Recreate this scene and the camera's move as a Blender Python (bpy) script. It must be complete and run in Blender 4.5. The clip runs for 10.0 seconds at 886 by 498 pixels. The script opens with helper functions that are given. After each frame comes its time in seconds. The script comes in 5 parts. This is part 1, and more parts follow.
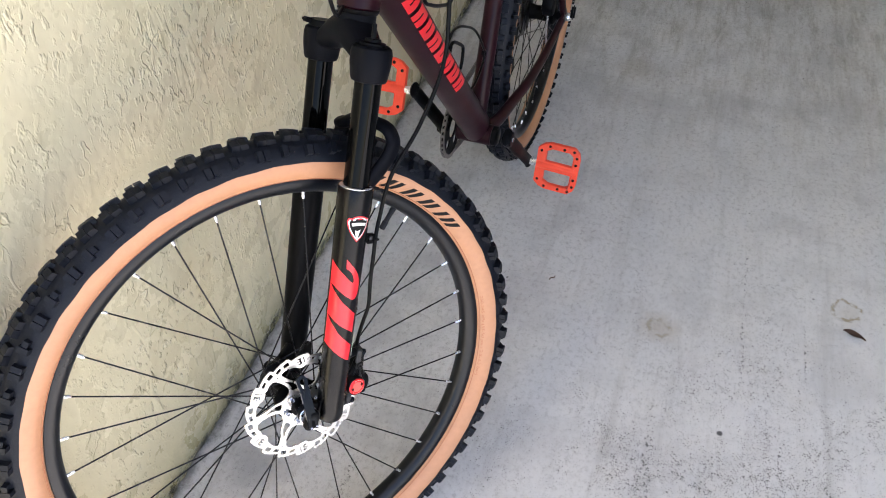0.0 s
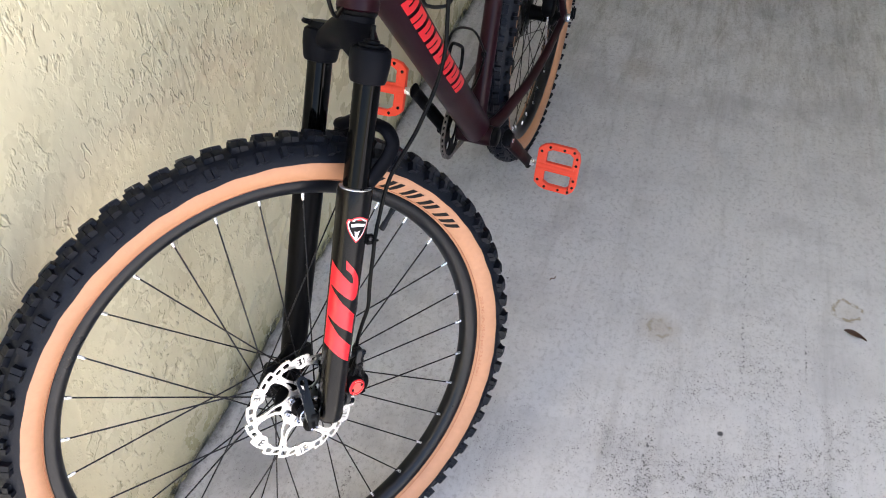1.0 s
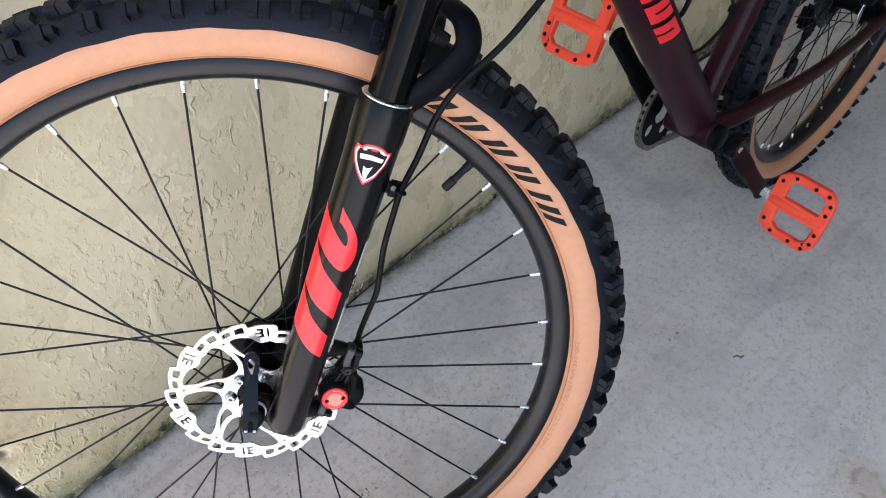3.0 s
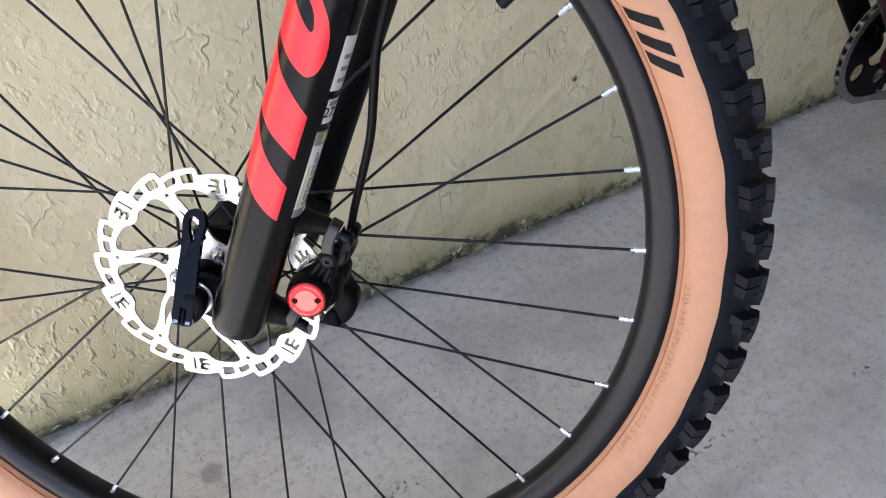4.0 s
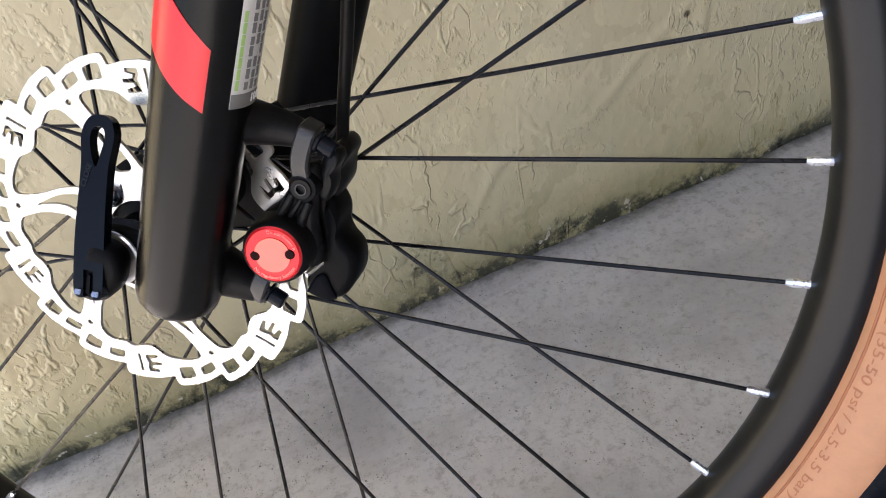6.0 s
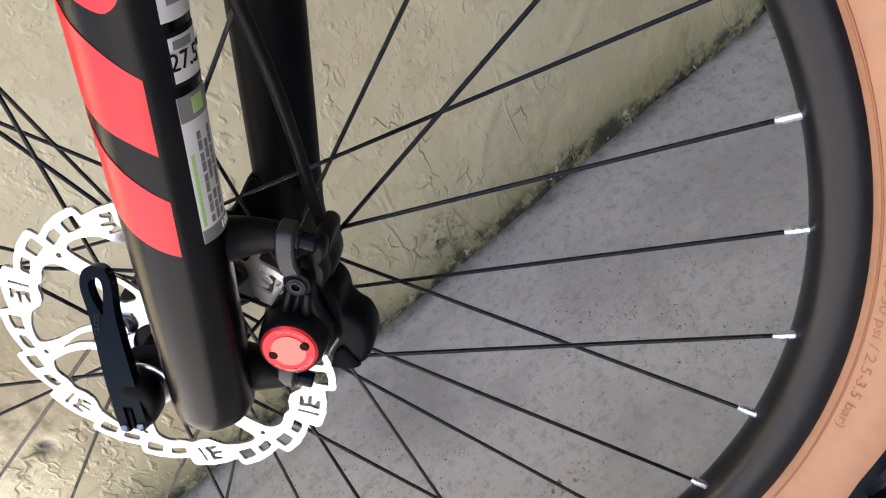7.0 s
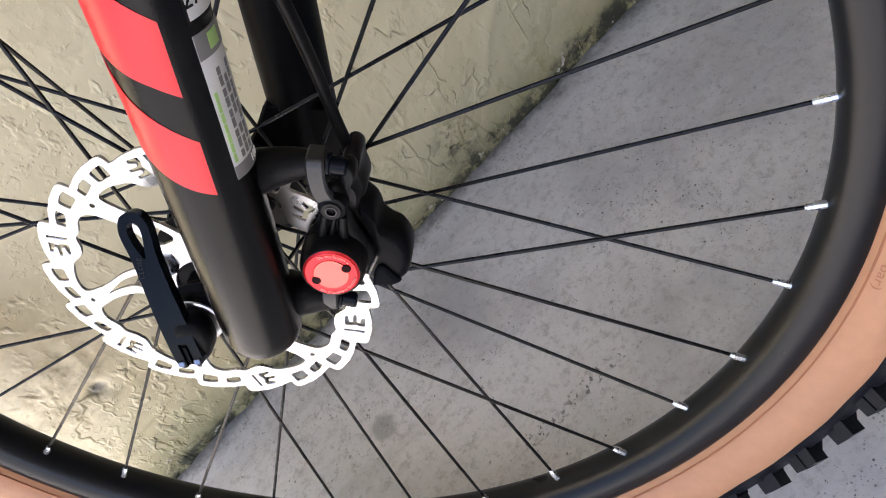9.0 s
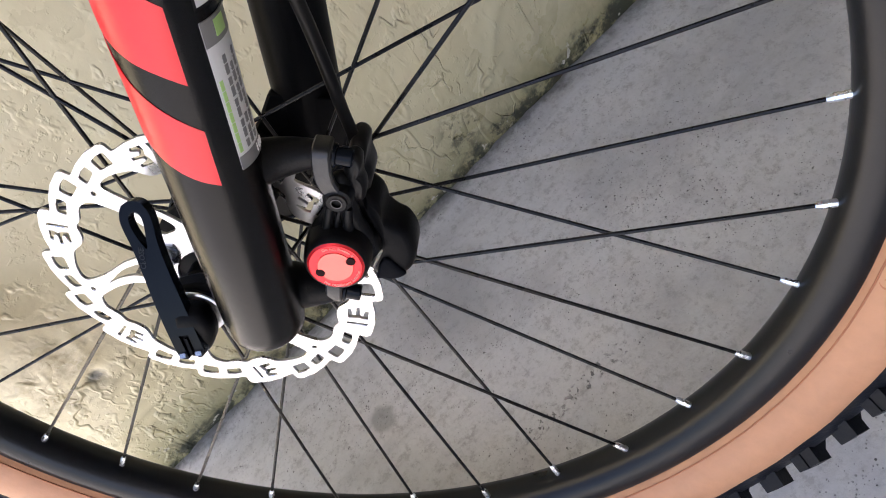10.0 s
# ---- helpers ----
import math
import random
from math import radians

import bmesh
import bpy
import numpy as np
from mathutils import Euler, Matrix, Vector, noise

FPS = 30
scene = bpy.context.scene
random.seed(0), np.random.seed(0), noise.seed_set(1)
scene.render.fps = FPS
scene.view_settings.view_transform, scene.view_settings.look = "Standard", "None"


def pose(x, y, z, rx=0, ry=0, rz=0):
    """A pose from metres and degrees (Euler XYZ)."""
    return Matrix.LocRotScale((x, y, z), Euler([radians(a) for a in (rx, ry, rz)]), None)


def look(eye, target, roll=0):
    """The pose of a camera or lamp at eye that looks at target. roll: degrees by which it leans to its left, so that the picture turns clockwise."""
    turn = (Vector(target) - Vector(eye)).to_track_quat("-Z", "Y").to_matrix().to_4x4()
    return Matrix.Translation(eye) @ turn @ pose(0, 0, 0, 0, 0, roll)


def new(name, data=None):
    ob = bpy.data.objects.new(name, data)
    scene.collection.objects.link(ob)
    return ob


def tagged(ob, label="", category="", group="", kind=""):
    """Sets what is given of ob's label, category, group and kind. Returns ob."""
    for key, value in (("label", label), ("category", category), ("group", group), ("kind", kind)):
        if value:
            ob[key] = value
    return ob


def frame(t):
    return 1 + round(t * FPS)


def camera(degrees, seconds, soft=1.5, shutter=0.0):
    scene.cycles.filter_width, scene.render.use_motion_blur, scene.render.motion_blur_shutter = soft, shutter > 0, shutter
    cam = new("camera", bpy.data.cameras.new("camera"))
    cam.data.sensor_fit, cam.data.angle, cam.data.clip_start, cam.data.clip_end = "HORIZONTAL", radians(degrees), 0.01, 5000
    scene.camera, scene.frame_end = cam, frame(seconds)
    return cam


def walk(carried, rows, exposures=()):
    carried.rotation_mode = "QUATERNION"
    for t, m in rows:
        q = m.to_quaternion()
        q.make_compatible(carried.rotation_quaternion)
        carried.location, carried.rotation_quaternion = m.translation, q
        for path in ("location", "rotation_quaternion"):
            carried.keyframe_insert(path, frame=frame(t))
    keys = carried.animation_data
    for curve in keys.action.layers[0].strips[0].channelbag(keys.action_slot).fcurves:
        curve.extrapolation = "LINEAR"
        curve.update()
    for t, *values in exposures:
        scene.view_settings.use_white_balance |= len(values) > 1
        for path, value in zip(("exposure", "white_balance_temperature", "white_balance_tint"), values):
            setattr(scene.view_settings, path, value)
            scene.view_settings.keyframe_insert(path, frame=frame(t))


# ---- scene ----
cam = camera(58.48, 10.0, soft=1.0)
PATH = [
    (0, -0.5470, -0.4019, 1.2695, 45.43, 0.41, -72.54),
    (0.5, -0.5486, -0.4016, 1.2717, 45.61, 0.46, -72.60),
    (1, -0.5474, -0.4055, 1.2703, 45.51, 0.59, -72.51),
    (1.5, -0.5257, -0.4271, 1.2585, 45.28, 1.15, -71.10),
    (2, -0.4528, -0.4644, 1.2159, 45.21, 0.76, -64.72),
    (2.2, -0.4109, -0.4797, 1.1877, 45.58, 0.72, -59.37),
    (3.3, -0.1565, -0.4425, 0.9151, 45.19, -0.05, -40.28),
    (3.5, -0.1273, -0.4529, 0.8661, 46.03, 0.97, -35.51),
    (4, -0.0756, -0.4535, 0.7353, 48.95, 2.46, -30.76),
    (4.5, -0.0742, -0.4313, 0.6161, 52.51, 2.04, -27.81),
    (5, -0.0674, -0.4129, 0.5499, 59.66, 3.11, -27.47),
    (5.5, -0.0329, -0.4018, 0.5474, 57.98, 5.39, -26.48),
    (6, -0.0014, -0.3574, 0.5727, 51.33, 8.36, -25.93),
    (6.2, 0.0116, -0.3529, 0.5791, 49.63, 10.69, -26.71),
    (7.3, 0.0403, -0.3394, 0.6191, 37.23, 23.67, -38.62),
    (7.5, 0.0361, -0.3377, 0.6196, 33.47, 24.00, -40.01),
    (8, 0.0365, -0.3433, 0.6197, 32.23, 26.13, -41.72),
    (8.5, 0.0319, -0.3397, 0.6199, 32.68, 26.59, -41.10),
    (9, 0.0333, -0.3383, 0.6190, 33.89, 26.11, -39.92),
    (9.5, 0.0350, -0.3351, 0.6171, 33.62, 25.89, -39.57),
    (10, 0.0327, -0.3328, 0.6177, 33.49, 25.58, -39.20),
]
EXPOSURES = [(0.0, 2.44, 6800, 16), (2.2, 2.36, 6800, 17), (3.5, 2.24, 6400, 17), (4.0, 2.19, 6550, 18), (4.5, 1.96, 6900, 19), (5.5, 2.08, 7400, 20), (6.2, 2.14, 7000, 18), (7.5, 2.08, 6850, 19), (10.0, 2.08, 6850, 19)]
walk(cam, [(t, pose(*p)) for t, *p in PATH], EXPOSURES)

# ---- light ----
world = bpy.data.worlds.new("world")
scene.world = world
world.use_nodes = True
wn, wl = world.node_tree.nodes, world.node_tree.links
sky = wn.new("ShaderNodeTexSky")
sky.sky_type, sky.sun_disc = "NISHITA", False
sky.sun_elevation, sky.sun_rotation = radians(56), radians(-171.5)
wl.new(sky.outputs[0], wn["Background"].inputs[0])
wn["Background"].inputs[1].default_value = 0.10
sun = new("sun", bpy.data.lights.new("sun", "SUN"))
sun.data.energy, sun.data.angle, sun.data.color = 4.6, radians(0.6), (1.0, 0.97, 0.92)
sun.matrix_basis = look((-0.3, -2.0, 3.0), (0, 0, 0))
scene.view_settings.exposure = 0.0


# ---- materials ----
def material(name, color, rough=0.5, metal=0.0, vary=0.15, scale=20.0, bump=0.0, bump_scale=200.0, coat=0.0, per_object=0.0, gloss=0.5):
    m = bpy.data.materials.new(name)
    m.use_nodes = True
    nd, lk = m.node_tree.nodes, m.node_tree.links
    b = nd["Principled BSDF"]
    b.inputs["Roughness"].default_value, b.inputs["Metallic"].default_value = rough, metal
    b.inputs["Coat Weight"].default_value = coat
    b.inputs["Specular IOR Level"].default_value = gloss
    tc = nd.new("ShaderNodeTexCoord")
    n1, n2 = nd.new("ShaderNodeTexNoise"), nd.new("ShaderNodeTexNoise")
    n1.inputs["Scale"].default_value, n1.inputs["Detail"].default_value = scale, 6
    n2.inputs["Scale"].default_value, n2.inputs["Detail"].default_value = scale * 11, 4
    for n in (n1, n2):
        lk.new(tc.outputs["Object"], n.inputs["Vector"])
    add = nd.new("ShaderNodeMath")
    add.operation = "ADD"
    lk.new(n1.outputs["Fac"], add.inputs[0])
    lk.new(n2.outputs["Fac"], add.inputs[1])
    rng = nd.new("ShaderNodeMapRange")
    rng.inputs["From Min"].default_value, rng.inputs["From Max"].default_value = 0.6, 1.4
    rng.inputs["To Min"].default_value, rng.inputs["To Max"].default_value = 1 - vary, 1 + vary
    lk.new(add.outputs[0], rng.inputs["Value"])
    hsv = nd.new("ShaderNodeHueSaturation")
    hsv.inputs["Color"].default_value = (*color, 1)
    lk.new(rng.outputs[0], hsv.inputs["Value"])
    if per_object:
        oi = nd.new("ShaderNodeObjectInfo")
        r2 = nd.new("ShaderNodeMapRange")
        r2.inputs["To Min"].default_value, r2.inputs["To Max"].default_value = 1 - per_object, 1 + per_object
        lk.new(oi.outputs["Random"], r2.inputs["Value"])
        mul = nd.new("ShaderNodeMath")
        mul.operation = "MULTIPLY"
        lk.new(rng.outputs[0], mul.inputs[0])
        lk.new(r2.outputs[0], mul.inputs[1])
        lk.new(mul.outputs[0], hsv.inputs["Value"])
    lk.new(hsv.outputs[0], b.inputs["Base Color"])
    rr = nd.new("ShaderNodeMapRange")
    rr.inputs["From Min"].default_value, rr.inputs["From Max"].default_value = 0.3, 0.7
    rr.inputs["To Min"].default_value, rr.inputs["To Max"].default_value = rough * 0.88, min(1.0, rough * 1.12)
    lk.new(n1.outputs["Fac"], rr.inputs["Value"])
    lk.new(rr.outputs[0], b.inputs["Roughness"])
    if bump:
        nb = nd.new("ShaderNodeTexNoise")
        nb.inputs["Scale"].default_value, nb.inputs["Detail"].default_value = bump_scale, 5
        lk.new(tc.outputs["Object"], nb.inputs["Vector"])
        bp = nd.new("ShaderNodeBump")
        bp.inputs["Strength"].default_value, bp.inputs["Distance"].default_value = 1.0, bump
        lk.new(nb.outputs["Fac"], bp.inputs["Height"])
        lk.new(bp.outputs[0], b.inputs["Normal"])
    return m


class Nodes:
    """Short hand for building a node tree."""

    def __init__(self, name):
        self.m = bpy.data.materials.new(name)
        self.m.use_nodes = True
        self.nd, self.lk = self.m.node_tree.nodes, self.m.node_tree.links
        self.bsdf = self.nd["Principled BSDF"]
        self.tc = self.nd.new("ShaderNodeTexCoord")

    def put(self, value, socket):
        if isinstance(value, (int, float)):
            socket.default_value = value
        elif isinstance(value, tuple):
            socket.default_value = (*value, 1) if len(value) == 3 and len(socket.default_value) == 4 else value
        else:
            self.lk.new(value, socket)

    def noise(self, scale, detail=5, rough=0.55, distort=0.0, stretch=(1, 1, 1), shift=(0, 0, 0), lean=0.0):
        mp = self.nd.new("ShaderNodeMapping")
        mp.inputs["Scale"].default_value, mp.inputs["Location"].default_value = stretch, shift
        mp.inputs["Rotation"].default_value = (0, radians(lean), 0)
        self.lk.new(self.tc.outputs["Object"], mp.inputs["Vector"])
        n = self.nd.new("ShaderNodeTexNoise")
        for key, v in (("Scale", scale), ("Detail", detail), ("Roughness", rough), ("Distortion", distort)):
            n.inputs[key].default_value = v
        self.lk.new(mp.outputs[0], n.inputs["Vector"])
        return n.outputs["Fac"]

    def voronoi(self, scale, stretch=(1, 1, 1)):
        mp = self.nd.new("ShaderNodeMapping")
        mp.inputs["Scale"].default_value = stretch
        self.lk.new(self.tc.outputs["Object"], mp.inputs["Vector"])
        n = self.nd.new("ShaderNodeTexVoronoi")
        n.inputs["Scale"].default_value = scale
        self.lk.new(mp.outputs[0], n.inputs["Vector"])
        return n.outputs["Distance"]

    def spots(self, scale):
        """Distance to scattered points, raised by a chance number for each, so that only some show."""
        n = self.nd.new("ShaderNodeTexVoronoi")
        n.inputs["Scale"].default_value = scale
        self.lk.new(self.tc.outputs["Object"], n.inputs["Vector"])
        sep = self.nd.new("ShaderNodeSeparateXYZ")
        self.lk.new(n.outputs["Color"], sep.inputs[0])
        return self.math("ADD", n.outputs["Distance"], self.math("MULTIPLY", sep.outputs[0], 0.35))

    def ramp(self, value, lo, hi, a=0.0, b=1.0):
        n = self.nd.new("ShaderNodeMapRange")
        n.interpolation_type = "SMOOTHSTEP"
        self.put(value, n.inputs["Value"])
        for key, v in (("From Min", lo), ("From Max", hi), ("To Min", a), ("To Max", b)):
            n.inputs[key].default_value = v
        return n.outputs[0]

    def math(self, op, a, b=0.0):
        n = self.nd.new("ShaderNodeMath")
        n.operation = op
        self.put(a, n.inputs[0])
        self.put(b, n.inputs[1])
        return n.outputs[0]

    def mix(self, fac, a, b):
        n = self.nd.new("ShaderNodeMix")
        n.data_type = "RGBA"
        self.put(fac, n.inputs[0])
        self.put(a, n.inputs[6])
        self.put(b, n.inputs[7])
        return n.outputs[2]

    def axis(self, k):
        n = self.nd.new("ShaderNodeSeparateXYZ")
        self.lk.new(self.tc.outputs["Object"], n.inputs[0])
        return n.outputs[k]

    def near(self, x, y, z, r0, r1):
        """1 within r0 of a place, 0 past r1."""
        n = self.nd.new("ShaderNodeVectorMath")
        n.operation = "DISTANCE"
        self.lk.new(self.tc.outputs["Object"], n.inputs[0])
        n.inputs[1].default_value = (x, y, z)
        wob = self.math("MULTIPLY", self.math("SUBTRACT", self.noise(60, 3), 0.5), r1 * 0.9)
        return self.ramp(self.math("ADD", n.outputs["Value"], wob), r0, r1, 1.0, 0.0)

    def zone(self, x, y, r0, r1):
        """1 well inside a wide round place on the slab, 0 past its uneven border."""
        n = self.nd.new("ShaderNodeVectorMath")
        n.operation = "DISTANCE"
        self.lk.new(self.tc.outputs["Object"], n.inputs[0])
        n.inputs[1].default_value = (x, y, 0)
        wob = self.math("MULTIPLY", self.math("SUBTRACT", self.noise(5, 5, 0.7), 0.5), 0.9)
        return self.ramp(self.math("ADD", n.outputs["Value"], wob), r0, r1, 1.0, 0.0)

    def ring(self, x, y, r, w):
        """A thin, broken, uneven ring on the slab."""
        n = self.nd.new("ShaderNodeVectorMath")
        n.operation = "DISTANCE"
        self.lk.new(self.tc.outputs["Object"], n.inputs[0])
        n.inputs[1].default_value = (x, y, 0)
        wob = self.math("MULTIPLY", self.math("SUBTRACT", self.noise(28, 3), 0.5), r * 1.6)
        off = self.math("ABSOLUTE", self.math("SUBTRACT", self.math("ADD", n.outputs["Value"], wob), r))
        return self.math("MULTIPLY", self.ramp(off, 0.0, w, 1.0, 0.0), self.ramp(self.noise(45, 3, shift=(3, 3, 0)), 0.40, 0.55))

    def bump(self, height, distance, under=None):
        n = self.nd.new("ShaderNodeBump")
        n.inputs["Strength"].default_value, n.inputs["Distance"].default_value = 1.0, distance
        self.lk.new(height, n.inputs["Height"])
        if under is not None:
            self.lk.new(under, n.inputs["Normal"])
        return n.outputs[0]

    def done(self, color, rough, normal=None):
        self.put(color, self.bsdf.inputs["Base Color"])
        self.put(rough, self.bsdf.inputs["Roughness"])
        if normal is not None:
            self.lk.new(normal, self.bsdf.inputs["Normal"])
        return self.m


def stucco_material():
    k = Nodes("painted_stucco")
    big, mid, fine = k.noise(2.2, 4), k.noise(14, 6, shift=(3, 0, 1)), k.noise(160, 4)
    col = k.mix(k.ramp(big, 0.35, 0.7), (0.70, 0.635, 0.435), (0.645, 0.58, 0.385))
    col = k.mix(k.ramp(mid, 0.52, 0.75, 0, 0.4), col, (0.70, 0.645, 0.46))
    col = k.mix(k.ramp(k.noise(6, 5, 0.6, shift=(7, 2, 4)), 0.56, 0.74, 0, 0.14), col, (0.47, 0.43, 0.25))
    # olive darkening towards the foot of the wall, then green and black growth in ragged patches
    z = k.axis(2)
    ragged = k.math("ADD", z, k.math("MULTIPLY", k.math("SUBTRACT", k.noise(9, 6, 0.7), 0.5), 0.16))
    col = k.mix(k.ramp(ragged, 0.02, 0.22, 0.30, 0.0), col, (0.34, 0.31, 0.13))
    col = k.mix(k.ramp(ragged, 0.0, 0.085, 0.62, 0.0), col, (0.22, 0.21, 0.09))
    ragged2 = k.math("ADD", z, k.math("MULTIPLY", k.math("SUBTRACT", k.noise(26, 6, 0.7, shift=(1, 5, 2)), 0.5), 0.085))
    growth = k.math("MULTIPLY", k.ramp(ragged2, 0.006, 0.030, 1.0, 0.0), k.ramp(k.noise(34, 5, 0.75), 0.38, 0.52))
    col = k.mix(k.math("MULTIPLY", growth, 0.94), col, (0.026, 0.032, 0.020))
    flake = k.math("MULTIPLY", k.ramp(z, 0.012, 0.045, 1.0, 0.0), k.ramp(k.noise(95, 3, shift=(9, 1, 0)), 0.66, 0.70))
    col = k.mix(flake, col, (0.62, 0.60, 0.52))
    # worn, dirty place low on the wall with a small hole
    dirt = k.math("MULTIPLY", k.near(-0.236, WALL_Y, 0.178, 0.02, 0.085), k.ramp(k.noise(38, 5, 0.7), 0.40, 0.66))
    col = k.mix(k.math("MULTIPLY", dirt, 0.75), col, (0.27, 0.22, 0.115))
    col = k.mix(k.near(-0.2205, WALL_Y, 0.1562, 0.003, 0.012), col, (0.05, 0.055, 0.045))
    col = k.mix(k.math("MULTIPLY", k.near(0.19, WALL_Y, 0.05, 0.01, 0.05), k.ramp(k.noise(60, 5, 0.7), 0.46, 0.62)), col, (0.09, 0.085, 0.05))
    col = k.mix(k.math("MULTIPLY", k.near(0.520, WALL_Y, 0.2225, 0.002, 0.006), 0.9), col, (0.05, 0.045, 0.03))
    # small dark dots here and there
    dots = k.math("MULTIPLY", k.ramp(k.voronoi(26), 0.02, 0.05, 1, 0), k.ramp(k.noise(5, 2, shift=(8, 8, 1)), 0.58, 0.62))
    col = k.mix(k.math("MULTIPLY", dots, 0.6), col, (0.12, 0.11, 0.07))
    # small rounded flakes and short curling ridges dragged up by the trowel, thick in places and nearly smooth in others
    patch = k.ramp(k.noise(5.5, 4, 0.65, shift=(5, 0, 3)), 0.47, 0.64, 0.10, 1.0)
    flakes = k.math("MULTIPLY", k.ramp(k.noise(74, 2, 0.5, 0.15, (1.2, 1, 0.72), lean=LEAN_OF_TROWEL), 0.52, 0.72, 0.0, 0.72), patch)
    bend = k.math("ABSOLUTE", k.math("SUBTRACT", k.noise(30, 2, 0.5, 0.2, (1.3, 1, 0.75), (4, 0, 2), LEAN_OF_TROWEL), 0.5))
    worms = k.math("MULTIPLY", k.ramp(bend, 0.0, 0.045, 0.55, 0.0), k.ramp(k.noise(13, 3, 0.6, shift=(1, 0, 7)), 0.53, 0.66))
    grains = k.math("MULTIPLY", k.ramp(k.noise(150, 2, 0.5, 0.2), 0.55, 0.75), k.ramp(k.noise(9, 3, shift=(6, 0, 7)), 0.46, 0.6))
    h = k.math("ADD", k.math("MAXIMUM", flakes, worms), k.math("MULTIPLY", grains, 0.16))
    h = k.math("ADD", h, k.math("MULTIPLY", k.noise(30, 3, 0.5), 0.16))
    drag = k.noise(5.5, 3, 0.55, 0.25, (1.9, 1, 0.55), (2, 0, 9), LEAN_OF_TROWEL)
    edge = k.math("MULTIPLY", k.ramp(k.math("ABSOLUTE", k.math("SUBTRACT", drag, 0.5)), 0.0, 0.024, 1.0, 0.0), k.ramp(k.noise(6.5, 4, 0.6, shift=(4, 0, 4)), 0.48, 0.60))
    h = k.math("MAXIMUM", h, k.math("MULTIPLY", edge, 0.42))
    n = k.bump(h, 0.0030)
    n = k.bump(fine, 0.00012, n)
    k.bsdf.inputs["Specular IOR Level"].default_value = 0.7
    return k.done(col, k.ramp(mid, 0.3, 0.7, 0.24, 0.34), n)


def concrete_material():
    k = Nodes("worn_concrete")
    big, mid, fine = k.noise(1.1, 5, 0.6), k.noise(9, 6, 0.65), k.noise(240, 3, 0.6)
    col = k.mix(k.ramp(big, 0.32, 0.7), (0.655, 0.652, 0.650), (0.585, 0.582, 0.580))
    col = k.mix(k.ramp(mid, 0.48, 0.72, 0, 0.40), col, (0.42, 0.417, 0.412))
    col = k.mix(k.ramp(k.noise(30, 5, 0.7, shift=(4, 4, 0)), 0.52, 0.72, 0, 0.30), col, (0.55, 0.545, 0.54))
    col = k.mix(k.ramp(fine, 0.45, 0.65, 0, 0.10), col, (0.28, 0.275, 0.27))
    col = k.mix(k.ramp(k.noise(85, 5, 0.8, shift=(0, 3, 0)), 0.48, 0.66, 0, 0.60), col, (0.30, 0.293, 0.288))
    col = k.mix(k.ramp(k.noise(130, 4, 0.7, shift=(5, 3, 0)), 0.55, 0.70, 0, 0.30), col, (0.60, 0.595, 0.59))
    col = k.mix(k.ramp(k.noise(4.2, 5, 0.65, shift=(7, 1, 0)), 0.48, 0.66, 0, 0.50), col, (0.36, 0.36, 0.368))
    # wide pale patch: brighter light near the open end put into the colour
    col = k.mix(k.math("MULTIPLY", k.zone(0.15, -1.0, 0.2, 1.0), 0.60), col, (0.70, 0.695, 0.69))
    # long faint trowel streaks
    col = k.mix(k.ramp(k.noise(16, 5, 0.7, 0.1, (0.09, 1, 1), (3, 0, 0)), 0.50, 0.68, 0, 0.28), col, (0.30, 0.295, 0.285))
    col = k.mix(k.ramp(k.noise(22, 4, 0.7, 0.1, (0.07, 1, 1), (9, 2, 0)), 0.56, 0.70, 0, 0.25), col, (0.58, 0.575, 0.56))
    # dark specks, sparse by the wall and thick where the slab is most worn; some in dotted lines
    open_side = k.ramp(k.axis(1), -0.70, 0.05, 1.13, 0.55)
    worn = k.math("MULTIPLY", k.ramp(k.noise(5, 5, 0.75, shift=(2, 8, 0)), 0.28, 0.66), k.math("MULTIPLY", open_side, k.ramp(k.axis(0), 0.15, 1.1, 1.0, 0.45)))
    size = k.math("MULTIPLY", k.noise(60, 3, 0.6), worn)
    specks = k.ramp(k.math("SUBTRACT", k.spots(215), k.math("MULTIPLY", size, 0.74)), -0.03, 0.05, 1, 0)
    tiny = k.math("MULTIPLY", k.ramp(k.math("SUBTRACT", k.spots(400), k.math("MULTIPLY", size, 1.02)), -0.03, 0.06, 1, 0), 0.6)
    specks = k.math("MAXIMUM", specks, tiny)
    rows = k.math("MULTIPLY", k.ramp(k.noise(26, 2, 0.5, 0.05, (0.05, 1, 1)), 0.640, 0.670), k.ramp(k.noise(170, 2), 0.56, 0.62))
    specks = k.math("MAXIMUM", specks, k.math("MULTIPLY", rows, k.ramp(worn, 0.15, 0.5)))
    col = k.mix(k.math("MULTIPLY", specks, 0.80), col, (0.055, 0.055, 0.053))
    pits = k.math("MULTIPLY", k.ramp(k.voronoi(16), 0.03, 0.06, 1, 0), k.ramp(k.noise(7, 3, shift=(6, 1, 0)), 0.52, 0.6))
    col = k.mix(k.math("MULTIPLY", pits, 0.7), col, (0.075, 0.072, 0.068))
    # olive-brown tyre scuffs along the deep bay, strengthened to paint in its shade
    scuff_and_shade = k.math("MULTIPLY", k.ramp(k.noise(15, 9, 0.85, 0.1, (0.30, 1.5, 1)), 0.44, 0.66), k.ramp(k.axis(0), 0.9, 2.0))
    col = k.mix(k.math("MULTIPLY", scuff_and_shade, 0.62), col, (0.23, 0.215, 0.18))
    # old drip marks and rust-brown rings
    col = k.mix(k.math("MULTIPLY", k.near(-0.0692, 0.1096, 0, 0.009, 0.016), 0.55), col, (0.17, 0.17, 0.165))
